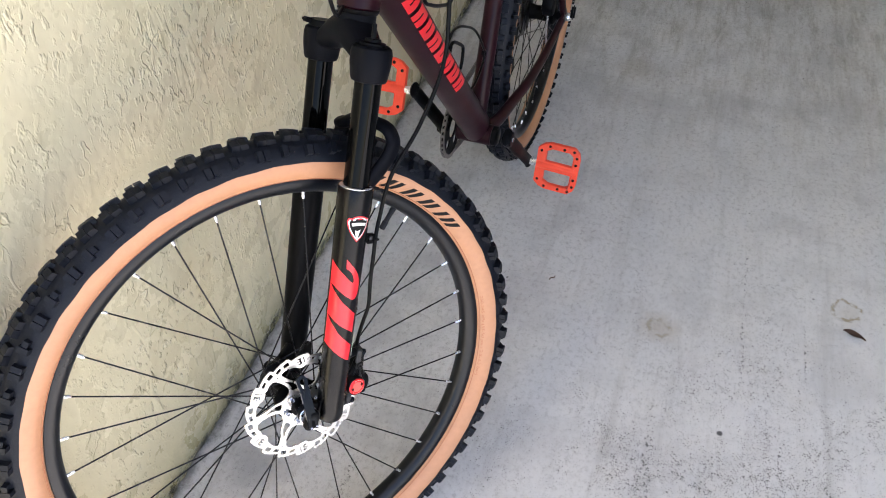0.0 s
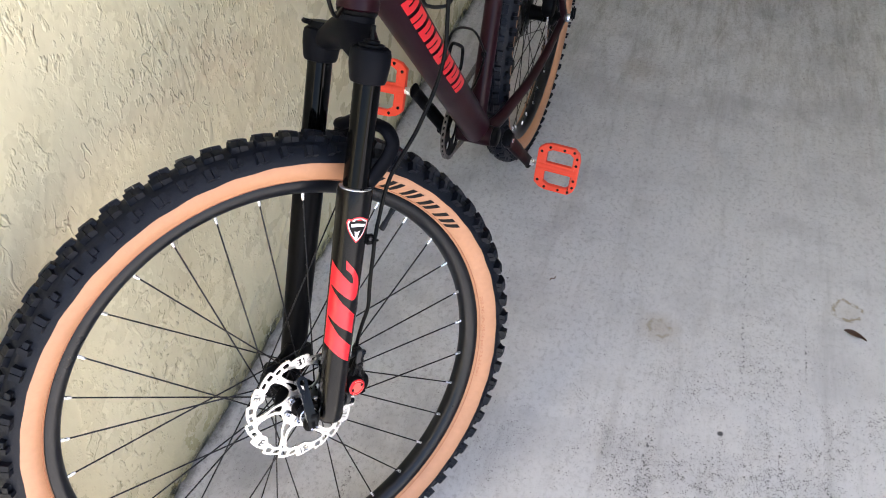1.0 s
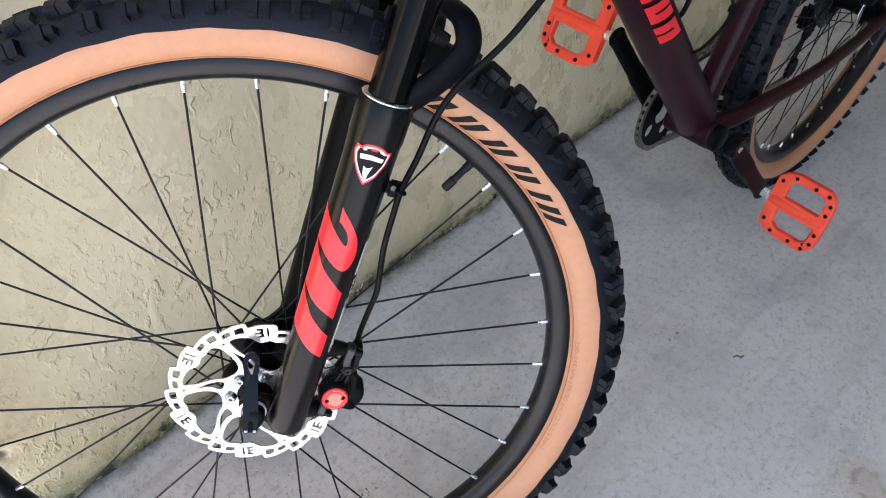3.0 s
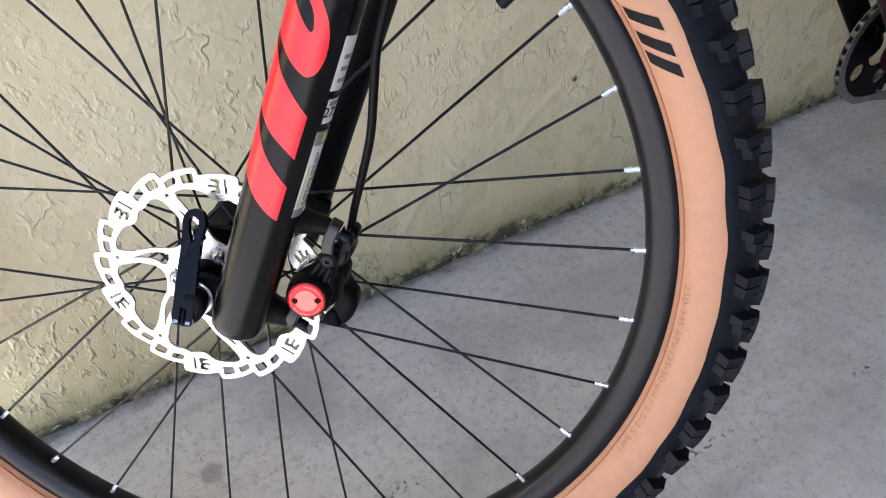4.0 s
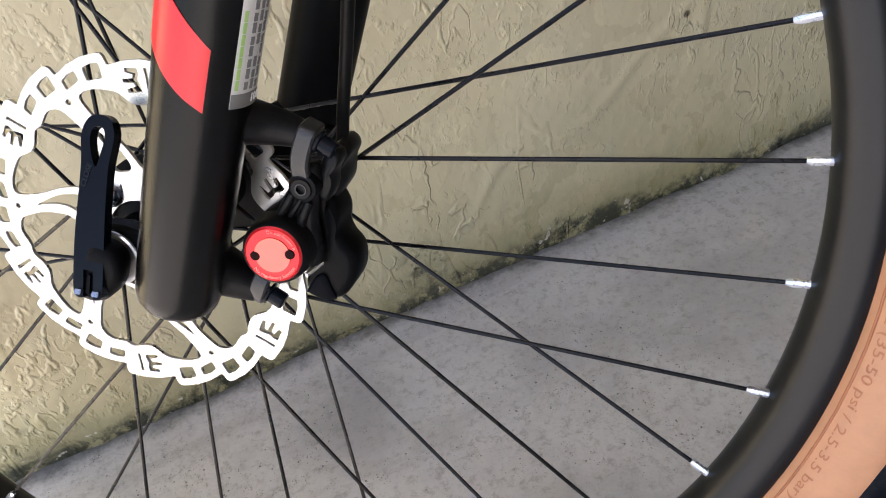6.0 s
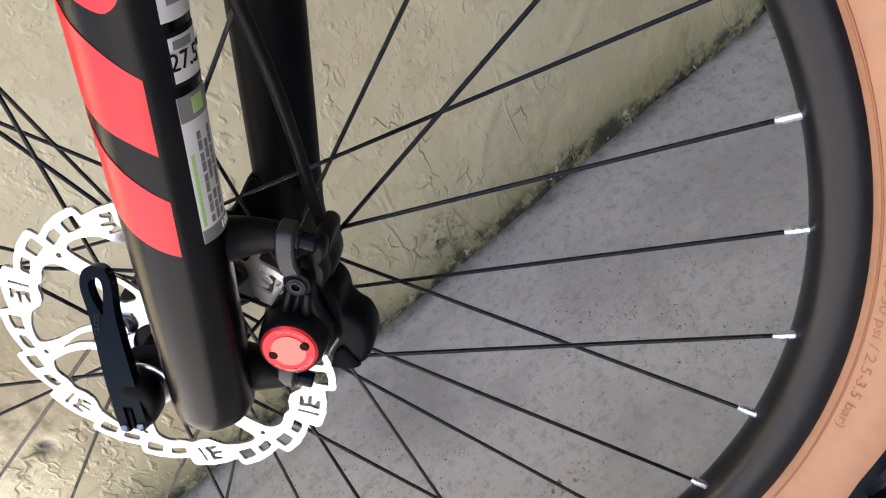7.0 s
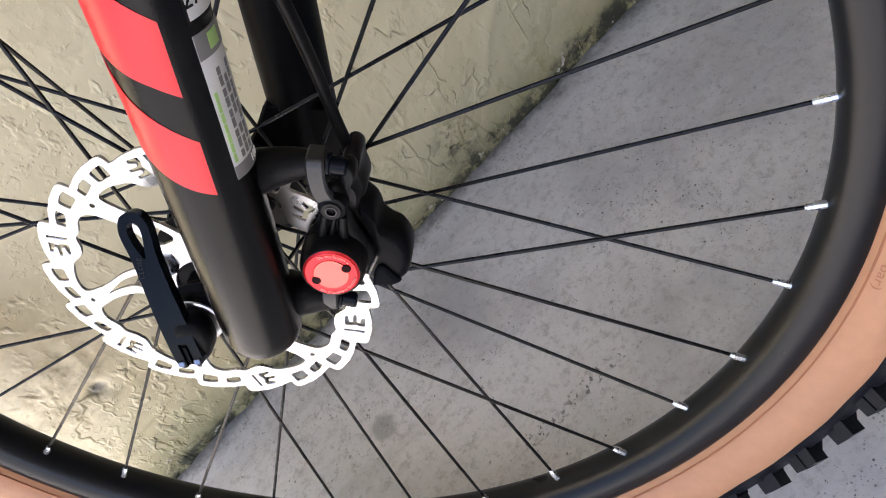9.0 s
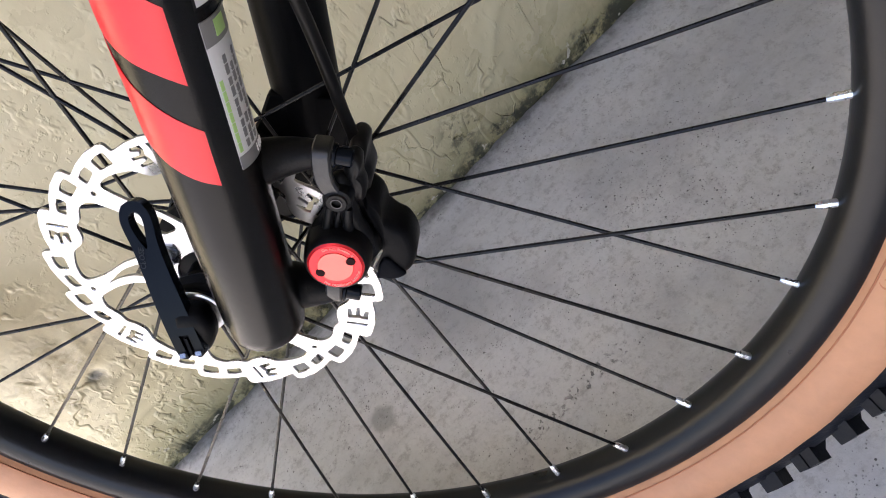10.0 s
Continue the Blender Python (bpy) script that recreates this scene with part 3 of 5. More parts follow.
def make_spokes(parent, m, phase, left_y, right_y, flange=0.029, cross=72):
    cache = {}
    for n in range(32):
        left = n % 2 == 1
        turn = 1 if n % 4 in (1, 2) else -1
        key = (left, turn)
        if key not in cache:
            y = left_y if left else right_y
            yn = -0.0016 if left else 0.0016
            d = radians(cross) * turn
            hub = Vector((flange * math.cos(d), y, flange * math.sin(d)))
            rim_end = Vector((0.2885, yn, 0))
            way = (hub - rim_end).normalized()
            sp = tube([rim_end, rim_end + way * 0.02, hub], 0.00105, 8)
            me = bpy.data.meshes.new("spoke")
            sp.to_mesh(me)
            sp.free()
            np_ = tube([rim_end - way * 0.003, rim_end + way * 0.0068, rim_end + way * 0.0085, rim_end + way * 0.0098],
                       [0.0021, 0.0021, 0.0018, 0.0013], 8)
            me2 = bpy.data.meshes.new("nipple")
            np_.to_mesh(me2)
            np_.free()
            cache[key] = (me, me2)
        turned = m @ pose(0, 0, 0, 0, -(phase + 11.25 * n), 0)
        part("spoke", cache[key][0], spoke_black, parent, "", turned)
        part("nipple", cache[key][1], silver, parent, "", turned)


def make_rim(name, label, m, parent):
    prof = [(0.3085, -0.0148), (0.3065, -0.0158), (0.3010, -0.0157), (0.2960, -0.0142), (0.2918, -0.0110), (0.2892, -0.0060), (0.2884, 0.0)]
    prof = prof + [(r, -y) for r, y in prof[-2::-1]]
    prof = prof + [(0.3090, 0.0125), (0.3020, 0.0115), (0.3000, 0.0), (0.3020, -0.0115), (0.3090, -0.0125)]
    return part(name, lathe(prof, 160, closed=True), rim_black, parent, label, m)


def polar(pts, turn=0.0):
    return [(r * math.cos(radians(a + turn)), r * math.sin(radians(a + turn))) for a, r in pts]


def rounded(pts, steps=4):
    """A closed line in x and z, rounded through its points."""
    line = [Vector((x, 0, z)) for x, z in pts]
    n, out = len(line), []
    for i in range(n):
        a, b, c, d = line[i - 1], line[i], line[(i + 1) % n], line[(i + 2) % n]
        for k in range(steps):
            t = k / steps
            p = 0.5 * (2 * b + (c - a) * t + (2 * a - 5 * b + 4 * c - d) * t * t + (3 * b - a - 3 * c + d) * t ** 3)
            out.append((p.x, p.z))
    return out


ROTOR_TURN = 106.0


def rotor_outline():
    """A wave disc: saw-toothed outer edge, four windows and a cut mark to each sixth, and curved arms in pairs."""
    outer, holes = [], []
    for s in range(18):
        a = ROTOR_TURN + 10.4 + 20 * s
        outer += [(a - 0.7, 0.0758), (a - 0.1, 0.0790), (a + 0.7, 0.0803), (a + 2.2, 0.0806), (a + 8.0, 0.0796), (a + 13.5, 0.0778), (a + 18.2, 0.0758)]
    for s in range(6):
        c = ROTOR_TURN + 60 * s
        for lo, slant in ((12.2, 1.0), (21.8, 0.0), (32.0, 1.0), (42.0, 0.0)):
            r0, r1, r2, r3 = (0.0768, 0.0702, 0.0697, 0.0755) if slant else (0.0748, 0.0702, 0.0683, 0.0728)
            holes.append(polar([(lo, r0 - 0.0006), (lo + 0.5, r0), (lo + 3.4, (r0 + r3) / 2 + 0.0004), (lo + 6.0, r3), (lo + 6.5, r3 - 0.0008), (lo + 6.4, r2 + 0.0006), (lo + 5.9, r2),
                                (lo + 3.0, (r1 + r2) / 2), (lo + 0.6 - 0.4 * slant, r1), (lo - 0.2, r1 + 0.0008)], c))
        holes.append(polar([(30 + 1.35 * math.cos(radians(40 * i)), 0.0637 + 0.0014 * math.sin(radians(40 * i))) for i in range(9)], c))
        # the cut mark: a bar, and a comb of three teeth
        holes.append(polar([(-6.3, 0.0670), (-5.0, 0.0667), (-2.9, 0.0765), (-4.3, 0.0768)], c))
        comb = [(-2.9, 0.0668), (-1.6, 0.0658), (2.8, 0.0648), (3.2, 0.0662), (-0.2, 0.0680), (0.4, 0.0693), (4.6, 0.0688), (4.8, 0.0704), (0.9, 0.0712), (0.6, 0.0728), (3.6, 0.0733),
                (3.5, 0.0750), (-0.8, 0.0758), (-1.4, 0.0736), (-1.0, 0.0712), (-1.9, 0.0694)]
        holes.append(polar(comb, c))
        # the slim gap between the arms of a pair, widening to the hub
        tear = [(27.2, 0.0535), (22.2, 0.0484), (16.2, 0.0430), (11.2, 0.0375), (7.4, 0.0328), (9.5, 0.0302), (15.5, 0.0298), (21.5, 0.0302), (23.6, 0.0328), (21.8, 0.0375), (22.8, 0.0430), (25.0, 0.0484)]
        holes.append(rounded(polar(tear, c)))
        # the wide opening to the next pair
        gap = [(31.5, 0.0330), (28.6, 0.0375), (28.6, 0.0429), (30.0, 0.0495), (32.3, 0.0556), (35.6, 0.0627), (41.4, 0.0650), (47.9, 0.0628), (52.2, 0.0634), (57.0, 0.0608), (62.0, 0.0606), (67.3, 0.0644),
               (72.1, 0.0655), (77.8, 0.0662), (82.8, 0.0655), (84.6, 0.0625), (80.3, 0.0519), (71.5, 0.0430), (65.5, 0.0375), (60.5, 0.0335), (54.0, 0.0312), (46.0, 0.0302), (38.0, 0.0306)]
        holes.append(rounded(polar(gap, c), 3))
        holes.append(rounded(polar([(23.0, 0.0246), (26.5, 0.0236), (28.8, 0.0212), (33.0, 0.0178), (30.5, 0.0183), (26.4, 0.0204), (24.0, 0.0222)], c), 2))
    holes.append(disc(0.0165, 32))
    return polar(outer), holes


def make_front_wheel():
    rim = make_rim("front_wheel", "black aluminium rim of the front wheel", MW, bike)
    make_tyre(rim, MW, 1)
    make_tread(rim, MW, 2)
    hub = [(0.0, -0.049), (0.0105, -0.049), (0.0105, -0.042), (0.0165, -0.041), (0.021, -0.0385), (0.024, -0.0335), (0.024, -0.030), (0.018, -0.029),
           (0.018, -0.0265), (0.0315, -0.0255), (0.0315, -0.0215), (0.0200, -0.0195), (0.0145, -0.012), (0.0135, 0.010), (0.0160, 0.026),
           (0.0300, 0.0295), (0.0300, 0.0335), (0.0190, 0.036), (0.0150, 0.042), (0.0100, 0.049), (0.0, 0.049)]
    part("hub", lathe(hub, 48), black_alloy, rim, "black disc hub", MW @ pose(0, -0.0015, 0))
    make_spokes(rim, MW, 65.6, -0.0220, 0.0280, cross=78)
    o, h = rotor_outline()
    rotor = part("disc_rotor", plate(o, 0.0019, holes=h), steel, rim, "bright steel disc brake rotor with wave edge", MW @ pose(0.0006, -0.0435, 0), smooth=False)
    head = lathe([(0, -0.0012), (0.0018, -0.0012), (0.0019, -0.0026), (0.0030, -0.0027), (0.0045, -0.0016), (0.0056, 0.0006), (0.0056, 0.0020), (0, 0.0020)], 24)
    me = bpy.data.meshes.new("rotor_bolt")
    head.to_mesh(me)
    head.free()
    for i in range(6):
        a = radians(ROTOR_TURN + 41.5 + 60 * i)
        part("rotor_bolt", me, bolt_steel, rim, "dark bright-edged rotor bolt", MW @ pose(0.0215 * math.cos(a), -0.0460, 0.0215 * math.sin(a)))
    # valve
    a = radians(71.2)
    way = Vector((math.cos(a), 0, math.sin(a)))
    part("valve", tube([way * r for r in (0.293, 0.282, 0.2815, 0.268, 0.2675, 0.2570, 0.2555)], [0.0040, 0.0040, 0.0034, 0.0034, 0.0042, 0.0042, 0.0032], 14),
         rubber, rim, "black rubber valve with cap", MW)
    # the maker's name on the sidewall, as plain slanted strokes
    strokes = [(a + d, -2.6) for a in (84.2, 78.3, 72.1, 66.0, 57.0) for d in (1.15, -1.15)] + [(61.0, -2.6)]
    for a, tilt in strokes:
        bm = bmesh.new()
        rows = []
        for i in range(7):
            f = i / 6
            beta = radians(-(141 - 35 * f))
            r, y = casing(beta)
            y -= 0.0004
            ang = radians(a + tilt * (f - 0.5))
            rows.append([bm.verts.new((r * math.cos(ang + radians(s)), y, r * math.sin(ang + radians(s)))) for s in (-0.72, 0, 0.72)])
        for p, q in zip(rows, rows[1:]):
            for u in range(2):
                bm.faces.new((p[u], p[u + 1], q[u + 1], q[u]))
        ex = bmesh.ops.extrude_face_region(bm, geom=bm.faces[:])["geom"]
        for v in ex:
            if isinstance(v, bmesh.types.BMVert):
                v.co.y += 0.0008
        part("sidewall_mark", bm, ink_black, rim, "black printed stroke", MW)
    # raised pressure figures near the bead
    bm = letters("250-345 kPa (35-50 psi / 2.5-3.5 bar)", 0.0078, 0.0)
    for v in bm.verts:
        ang = radians(16.0) - 1.28 * v.co.x / 0.318
        beta = radians(-(135 - v.co.z / 0.0075 * 14))
        r, y = casing(beta)
        v.co = Vector((r * math.cos(ang), y - 0.00035, r * math.sin(ang)))
    part("raised_lettering", bm, tan_emboss, rim, "raised pressure figures moulded in tan rubber", MW, smooth=False)
    # thin moulding line beside the rim
    part("bead_line", tube([(0.3106 * math.cos(radians(a)), -0.0190, 0.3106 * math.sin(radians(a))) for a in range(0, 361, 3)], 0.0006, 6, caps=False),
         tan_emboss, rim, "moulded line on the tan sidewall", MW)
    return rim


make_front_wheel()

# fork -------------------------------------------------------------------
LEG_X, SLOPE, LEG_Y = 0.0310, 0.1404, 0.0595
RIGHT_Y = 0.0655
FD = Vector((-SLOPE, 0, 1)).normalized()
FX_ = Vector((FD.z, 0, -FD.x))          # to the rear, square to the leg


def leg_place(alpha, s, r, side=-1):
    """A place on a fork leg: degrees round it from its outer side to the rear, metres up it, radius."""
    base = Vector((LEG_X, -LEG_Y if side < 0 else RIGHT_Y, 0)) + FD * s
    return base + FX_ * (r * math.sin(radians(alpha))) + Vector((0, side * r * math.cos(radians(alpha)), 0))


def leg_radius(s):
    return 0.0178 + 0.0095 * s if s < 0.285 else 0.0213


def leg_bar(rows, side, n=40):
    bm = bmesh.new()
    rings = []
    for s, r in rows:
        rings.append([bm.verts.new(leg_place(360 * k / n, s, max(r, 1e-5), side)) for k in range(n)])
    for a, b in zip(rings, rings[1:]):
        for k in range(n):
            bm.faces.new((a[k], a[(k + 1) % n], b[(k + 1) % n], b[k]))
    bm.faces.new(rings[0])
    bm.faces.new(rings[-1])
    return bm


for side, word in ((-1, "left"), (1, "right")):
    rows = [(-0.0085, 0.0040), (-0.0083, 0.0110), (-0.0072, 0.0145), (-0.0040, 0.0168), (0.0010, 0.0178), (0.06, leg_radius(0.06)), (0.13, leg_radius(0.13)),
            (0.20, leg_radius(0.20)), (0.27, leg_radius(0.27)), (0.286, 0.0207), (0.290, 0.0215), (0.316, 0.0217), (0.3195, 0.0210), (0.3205, 0.0170)]
    # the right leg takes a duller black to imitate its shade
    leg = part("lower_leg", leg_bar(rows, side), leg_black if side < 0 else black_alloy, bike, "satin black fork lower leg", MH)
    part("seal_ring", leg_bar([(0.3200, 0.0165), (0.3203, 0.0200), (0.3212, 0.0200), (0.3216, 0.0190), (0.3216, 0.0165)], side), silver if side < 0 else plastic_black,
         leg, "thin silver seal ring" if side < 0 else "", MH)
    part("stanchion", leg_bar([(0.31, 0.0158), (0.45, 0.0158)], side), gloss_black, bike, "gloss black fork stanchion", MH)
    # dropout lug round the axle
    lug = [(0.030, 0.016), (0.012, 0.0150), (0.0, 0.0140), (-0.0105, 0.0095), (-0.0140, 0.0), (-0.0105, -0.0095), (0.0, -0.0135), (0.012, -0.0120), (0.034, -0.0105)]
    if side > 0:
        # the inner side of the right leg spreads into a web above the axle
        lug = [(0.045, 0.046), (0.0085, 0.045), (0.0040, 0.033), (-0.0010, 0.022), (-0.0105, 0.0105), (-0.0140, 0.0), (-0.0105, -0.0095), (0.0, -0.0135),
               (0.014, -0.0120), (0.036, -0.0105), (0.046, 0.008), (0.0505, 0.026)]
    part("dropout", plate(lug, 0.0085), black_alloy, leg, "", MH @ pose(0, side * 0.0535, 0), bevel=0.0015)

    # leg shoulders of the crown
    rows = [(0.4450, 0.0165), (0.4462, 0.0202), (0.4500, 0.0216), (0.4660, 0.0238), (0.4770, 0.0240), (0.4835, 0.0226), (0.4860, 0.0195), (0.4860, 0.0020)]
    sh = part("crown_shoulder", leg_bar(rows, side), cap_blue, bike, "dark satin fork crown shoulder", MH)
    if side < 0:
        part("top_cap", leg_bar([(0.4855, 0.0150), (0.4890, 0.0150), (0.4900, 0.0095), (0.4930, 0.0090), (0.4935, 0.0028), (0.5090, 0.0026), (0.5100, 0.0012)], side, 12),
             plastic_black, sh, "black air cap with valve pin", MH)
    else:
        part("top_cap", leg_bar([(0.4855, 0.0185), (0.4900, 0.0190), (0.4935, 0.0175), (0.4940, 0.006)], side, 20), plastic_black, sh, "black lockout dial", MH)
        part("lockout_lever", block((0.014, 0.012, 0.006), leg_place(-80, 0.4915, 0.0195, 1), bevel=0.0015), plastic_black, sh, "black lockout lever", MH)

# crown bridge and steerer column
STEER = Vector((0.0406, 0, 0))


def steer_place(s):
    return STEER + FD * s


bridge = bmesh.new()
rings = []
for y, s, rx, rs in ((-0.066, 0.470, 0.015, 0.011), (-0.052, 0.474, 0.018, 0.0135), (-0.036, 0.4815, 0.0215, 0.017), (-0.018, 0.4900, 0.0245, 0.0195), (0.0, 0.4930, 0.0258, 0.0200), (0.018, 0.4900, 0.0245, 0.0195),
                     (0.036, 0.4815, 0.0215, 0.017), (0.052, 0.474, 0.018, 0.0135), (0.066, 0.470, 0.015, 0.011)):
    c = Vector((LEG_X + 0.0055 * (1 - abs(y) / 0.066), y, 0)) + FD * s
    rings.append([bridge.verts.new(c + FX_ * (rx * math.copysign(abs(math.cos(a)) ** 0.8, math.cos(a))) + FD * (rs * math.copysign(abs(math.sin(a)) ** 0.8, math.sin(a))))
                  for a in [2 * math.pi * k / 24 for k in range(24)]])
for a, b in zip(rings, rings[1:]):
    for k in range(24):
        bridge.faces.new((a[k], a[(k + 1) % 24], b[(k + 1) % 24], b[k]))
bridge.faces.new(rings[0])
bridge.faces.new(rings[-1])
tube([Vector((LEG_X + 0.0075, 0, 0)) + FD * s for s in (0.490, 0.502, 0.5135)], [0.0235, 0.0238, 0.0240], 24, bm=bridge)
part("fork_crown", bridge, cap_blue, bike, "dark satin forged fork crown", MH)


half = [(-0.002, -0.0600, 0.316), (0.0115, -0.0610, 0.340), (0.0205, -0.0605, 0.360), (0.0235, -0.0580, 0.376), (0.0160, -0.0490, 0.389), (0.0060, -0.0300, 0.391)]
line = smooth_path(half + [(0.0030, 0.0, 0.3880)] + [(x - 0.004, -y, z - 0.018) for x, y, z in half[::-1]], 6)
part("fork_arch", tube(line, 0.0118, 18, squash=0.62, side=(0.9, 0.3, 0)), cap_blue, bike, "dark satin brace joining the fork legs", MH)

# stripes, badge and stickers on the left leg ------------------------------
LEFT_LEG = next(o for o in bike.children if o.name == "lower_leg")


def decal(name, mat, label, edge_lo, edge_hi, a0, a1, lift=0.0003, n=18, k=8):
    """A printed patch on the left leg: lower and upper edge (metres up the leg) by degrees round it."""
    bm = bmesh.new()
    rows = []
    for i in range(n + 1):
        al = a0 + (a1 - a0) * i / n
        lo, hi = edge_lo(al) * 0.992, edge_hi(al) * 0.992
        rows.append([bm.verts.new(leg_place(al, lo + (hi - lo) * j / k, leg_radius(lo + (hi - lo) * j / k) + lift)) for j in range(k + 1)])
    for p, q in zip(rows, rows[1:]):
        for j in range(k):
            bm.faces.new((p[j], p[j + 1], q[j + 1], q[j]))
    ex = bmesh.ops.extrude_face_region(bm, geom=bm.faces[:])["geom"]
    for v in ex:
        if isinstance(v, bmesh.types.BMVert):
            base = Vector((LEG_X, -LEG_Y, 0)) + FD * (v.co - Vector((LEG_X, -LEG_Y, 0))).dot(FD)
            v.co = base + (v.co - base) * 0.985
    return part(name, bm, mat, LEFT_LEG, label, MH)


def ribbon(name, mat, label, edge_a, edge_b, lift=0.0003, steps=5, k=6, soft=True):
    """A printed band on the left leg between two lines of (degrees round it, metres up it)."""
    def line(pts):
        rounded = smooth_path([(a / 1000, z, 0) for a, z in pts], steps) if soft else [Vector((a / 1000, z, 0)) for a, z in pts]
        cut = [0.0]
        for p, q in zip(rounded, rounded[1:]):
            cut.append(cut[-1] + (q - p).length)
        out = []
        for i in range(41):
            want = cut[-1] * i / 40
            h = max(n for n in range(len(cut)) if cut[n] <= want + 1e-12)
            h = min(h, len(cut) - 2)
            f = (want - cut[h]) / (cut[h + 1] - cut[h])
            out.append(rounded[h].lerp(rounded[h + 1], f))
        return out
    bm = bmesh.new()
    rows = []
    for p, q in zip(line(edge_a), line(edge_b)):
        row = []
        for j in range(k + 1):
            w = p.lerp(q, j / k)
            row.append(bm.verts.new(leg_place(w.x * 1000, w.y, leg_radius(w.y) + lift)))
        rows.append(row)
    for p, q in zip(rows, rows[1:]):
        for j in range(k):
            bm.faces.new((p[j], p[j + 1], q[j + 1], q[j]))
    bmesh.ops.recalc_face_normals(bm, faces=bm.faces[:])
    ex = bmesh.ops.extrude_face_region(bm, geom=bm.faces[:])["geom"]
    for v in ex:
        if isinstance(v, bmesh.types.BMVert):
            base = Vector((LEG_X, -LEG_Y, 0)) + FD * (v.co - Vector((LEG_X, -LEG_Y, 0))).dot(FD)
            v.co = base + (v.co - base) * 0.985
    return part(name, bm, mat, LEFT_LEG, label, MH)


ribbon("stripe", red_decal, "red printed stripe", [(-92, 0.1530), (-52, 0.1385), (-30, 0.1292), (-1.5, 0.1200), (30, 0.1107)],
       [(-92, 0.1120), (-72, 0.1097), (-48, 0.1050), (-18, 0.0973), (6, 0.0918), (29, 0.0876)])
ribbon("stripe", red_decal, "red printed stripe", [(-92, 0.1965), (-54, 0.1832), (-32, 0.1746), (-5, 0.1663), (14, 0.1603), (30, 0.1555)],
       [(-92, 0.1530), (-71, 0.1504), (-45, 0.1447), (-18, 0.1388), (5, 0.1343), (29, 0.1286)])
ribbon("stripe", red_decal, "red printed hooked stripe", [(-92, 0.2270), (-66, 0.2202), (-37, 0.2118), (-13, 0.2039), (0, 0.2005), (3, 0.2035), (-4, 0.2115), (-17, 0.2170), (-29, 0.2197)],
       [(-92, 0.1955), (-72, 0.1940), (-47, 0.1889), (-20, 0.1823), (0, 0.1782), (13, 0.1773), (26, 0.1815), (32, 0.1910), (29, 0.2010), (20, 0.2100), (2, 0.2195), (-13, 0.2255), (-31, 0.2320)])

# shield badge: two peaks above, a point below
crest = [(-46, 0.2810), (-41, 0.2862), (-29, 0.2857), (-22, 0.2880), (-12, 0.2890), (2, 0.2891), (12, 0.2881), (20, 0.2865), (25, 0.2847), (37, 0.2846)]
foot = [(-46, 0.2808), (-40, 0.2728), (-26, 0.2642), (-6.5, 0.2555), (4, 0.2590), (15.5, 0.2635), (31, 0.2743), (37, 0.2843)]


def shrunk(pts, by):
    """The outline drawn in towards the badge's middle."""
    return [(-5 + (a + 5) * (1 - by), 0.2745 + (z - 0.2745) * (1 - by)) for a, z in pts]


ribbon("badge", red_decal, "small shield badge with red border", crest, foot, soft=False)
ribbon("badge_border", white_print, "", shrunk(crest, 0.11), shrunk(foot, 0.11), 0.00045, soft=False)
ribbon("badge_field", ink_black, "", shrunk(crest, 0.22), shrunk(foot, 0.22), 0.0006, soft=False)
ribbon("badge_bar", red_decal, "", [(-10, 0.2862), (-1, 0.2866), (8, 0.2856)], [(-10, 0.2838), (-1, 0.2840), (8, 0.2832)], 0.00075, 3, 2)
ribbon("badge_bar", white_print, "", [(-29, 0.2795), (-5, 0.2808), (22, 0.2792)], [(-27, 0.2757), (-5, 0.2770), (19, 0.2762)], 0.00075, 3, 2)
ribbon("badge_mark", white_print, "", [(-16, 0.2712), (-9, 0.2698), (-4, 0.2702), (4, 0.2722)], [(-13, 0.2650), (-8, 0.2602), (-4, 0.2606), (-1, 0.2672)], 0.00075, 3, 3, soft=False)

# maker's labels at the rear of the left leg: plain bars for what cannot be read
for lo, hi, mat, lift in ((0.0905, 0.1480, paper, 0.0003), (0.1515, 0.1695, ink_black, 0.0003), (0.1730, 0.2050, paper, 0.0003)):
    decal("leg_label", mat, "printed paper label on the fork leg", lambda al, lo=lo: lo, lambda al, hi=hi: hi, 57, 108)
decal("label_bar", grey_print, "", lambda al: 0.1390, lambda al: 0.1480, 57, 108, 0.0005)
decal("label_bar", grey_print, "", lambda al: 0.0905, lambda al: 0.0960, 57, 108, 0.0005)
decal("label_bar", green_print, "", lambda al: 0.1410, lambda al: 0.1468, 74, 92, 0.0007)
for k in range(7):
    decal("label_bar", green_print, "", lambda al, k=k: 0.0975 + 0.0042 * k, lambda al, k=k: 0.1013 + 0.0042 * k, 60, 64.5, 0.0005)
for c in range(3):
    for k in range(9) if c != 1 else (0, 1, 2, 4, 5, 6, 7):
        decal("label_bar", grey_print, "", lambda al, k=k: 0.0975 + 0.0042 * k, lambda al, k=k, c=c: 0.1004 + 0.0042 * k + 0.0008 * ((k * 7 + c * 3) % 2), 72.5 + 9.5 * c, 78.0 + 9.5 * c, 0.0005)
for k in range(3):
    decal("label_bar", grey_print, "", lambda al, k=k: 0.178 + 0.007 * k, lambda al, k=k: 0.1805 + 0.007 * k, 66, 96, 0.0005)
decal("label_bar", paper, "", lambda al: 0.1530, lambda al: 0.1680, 60, 104, 0.0005)
decal("label_bar", grey_print, "", lambda al: 0.1640, lambda al: 0.1668, 64, 90, 0.0007)


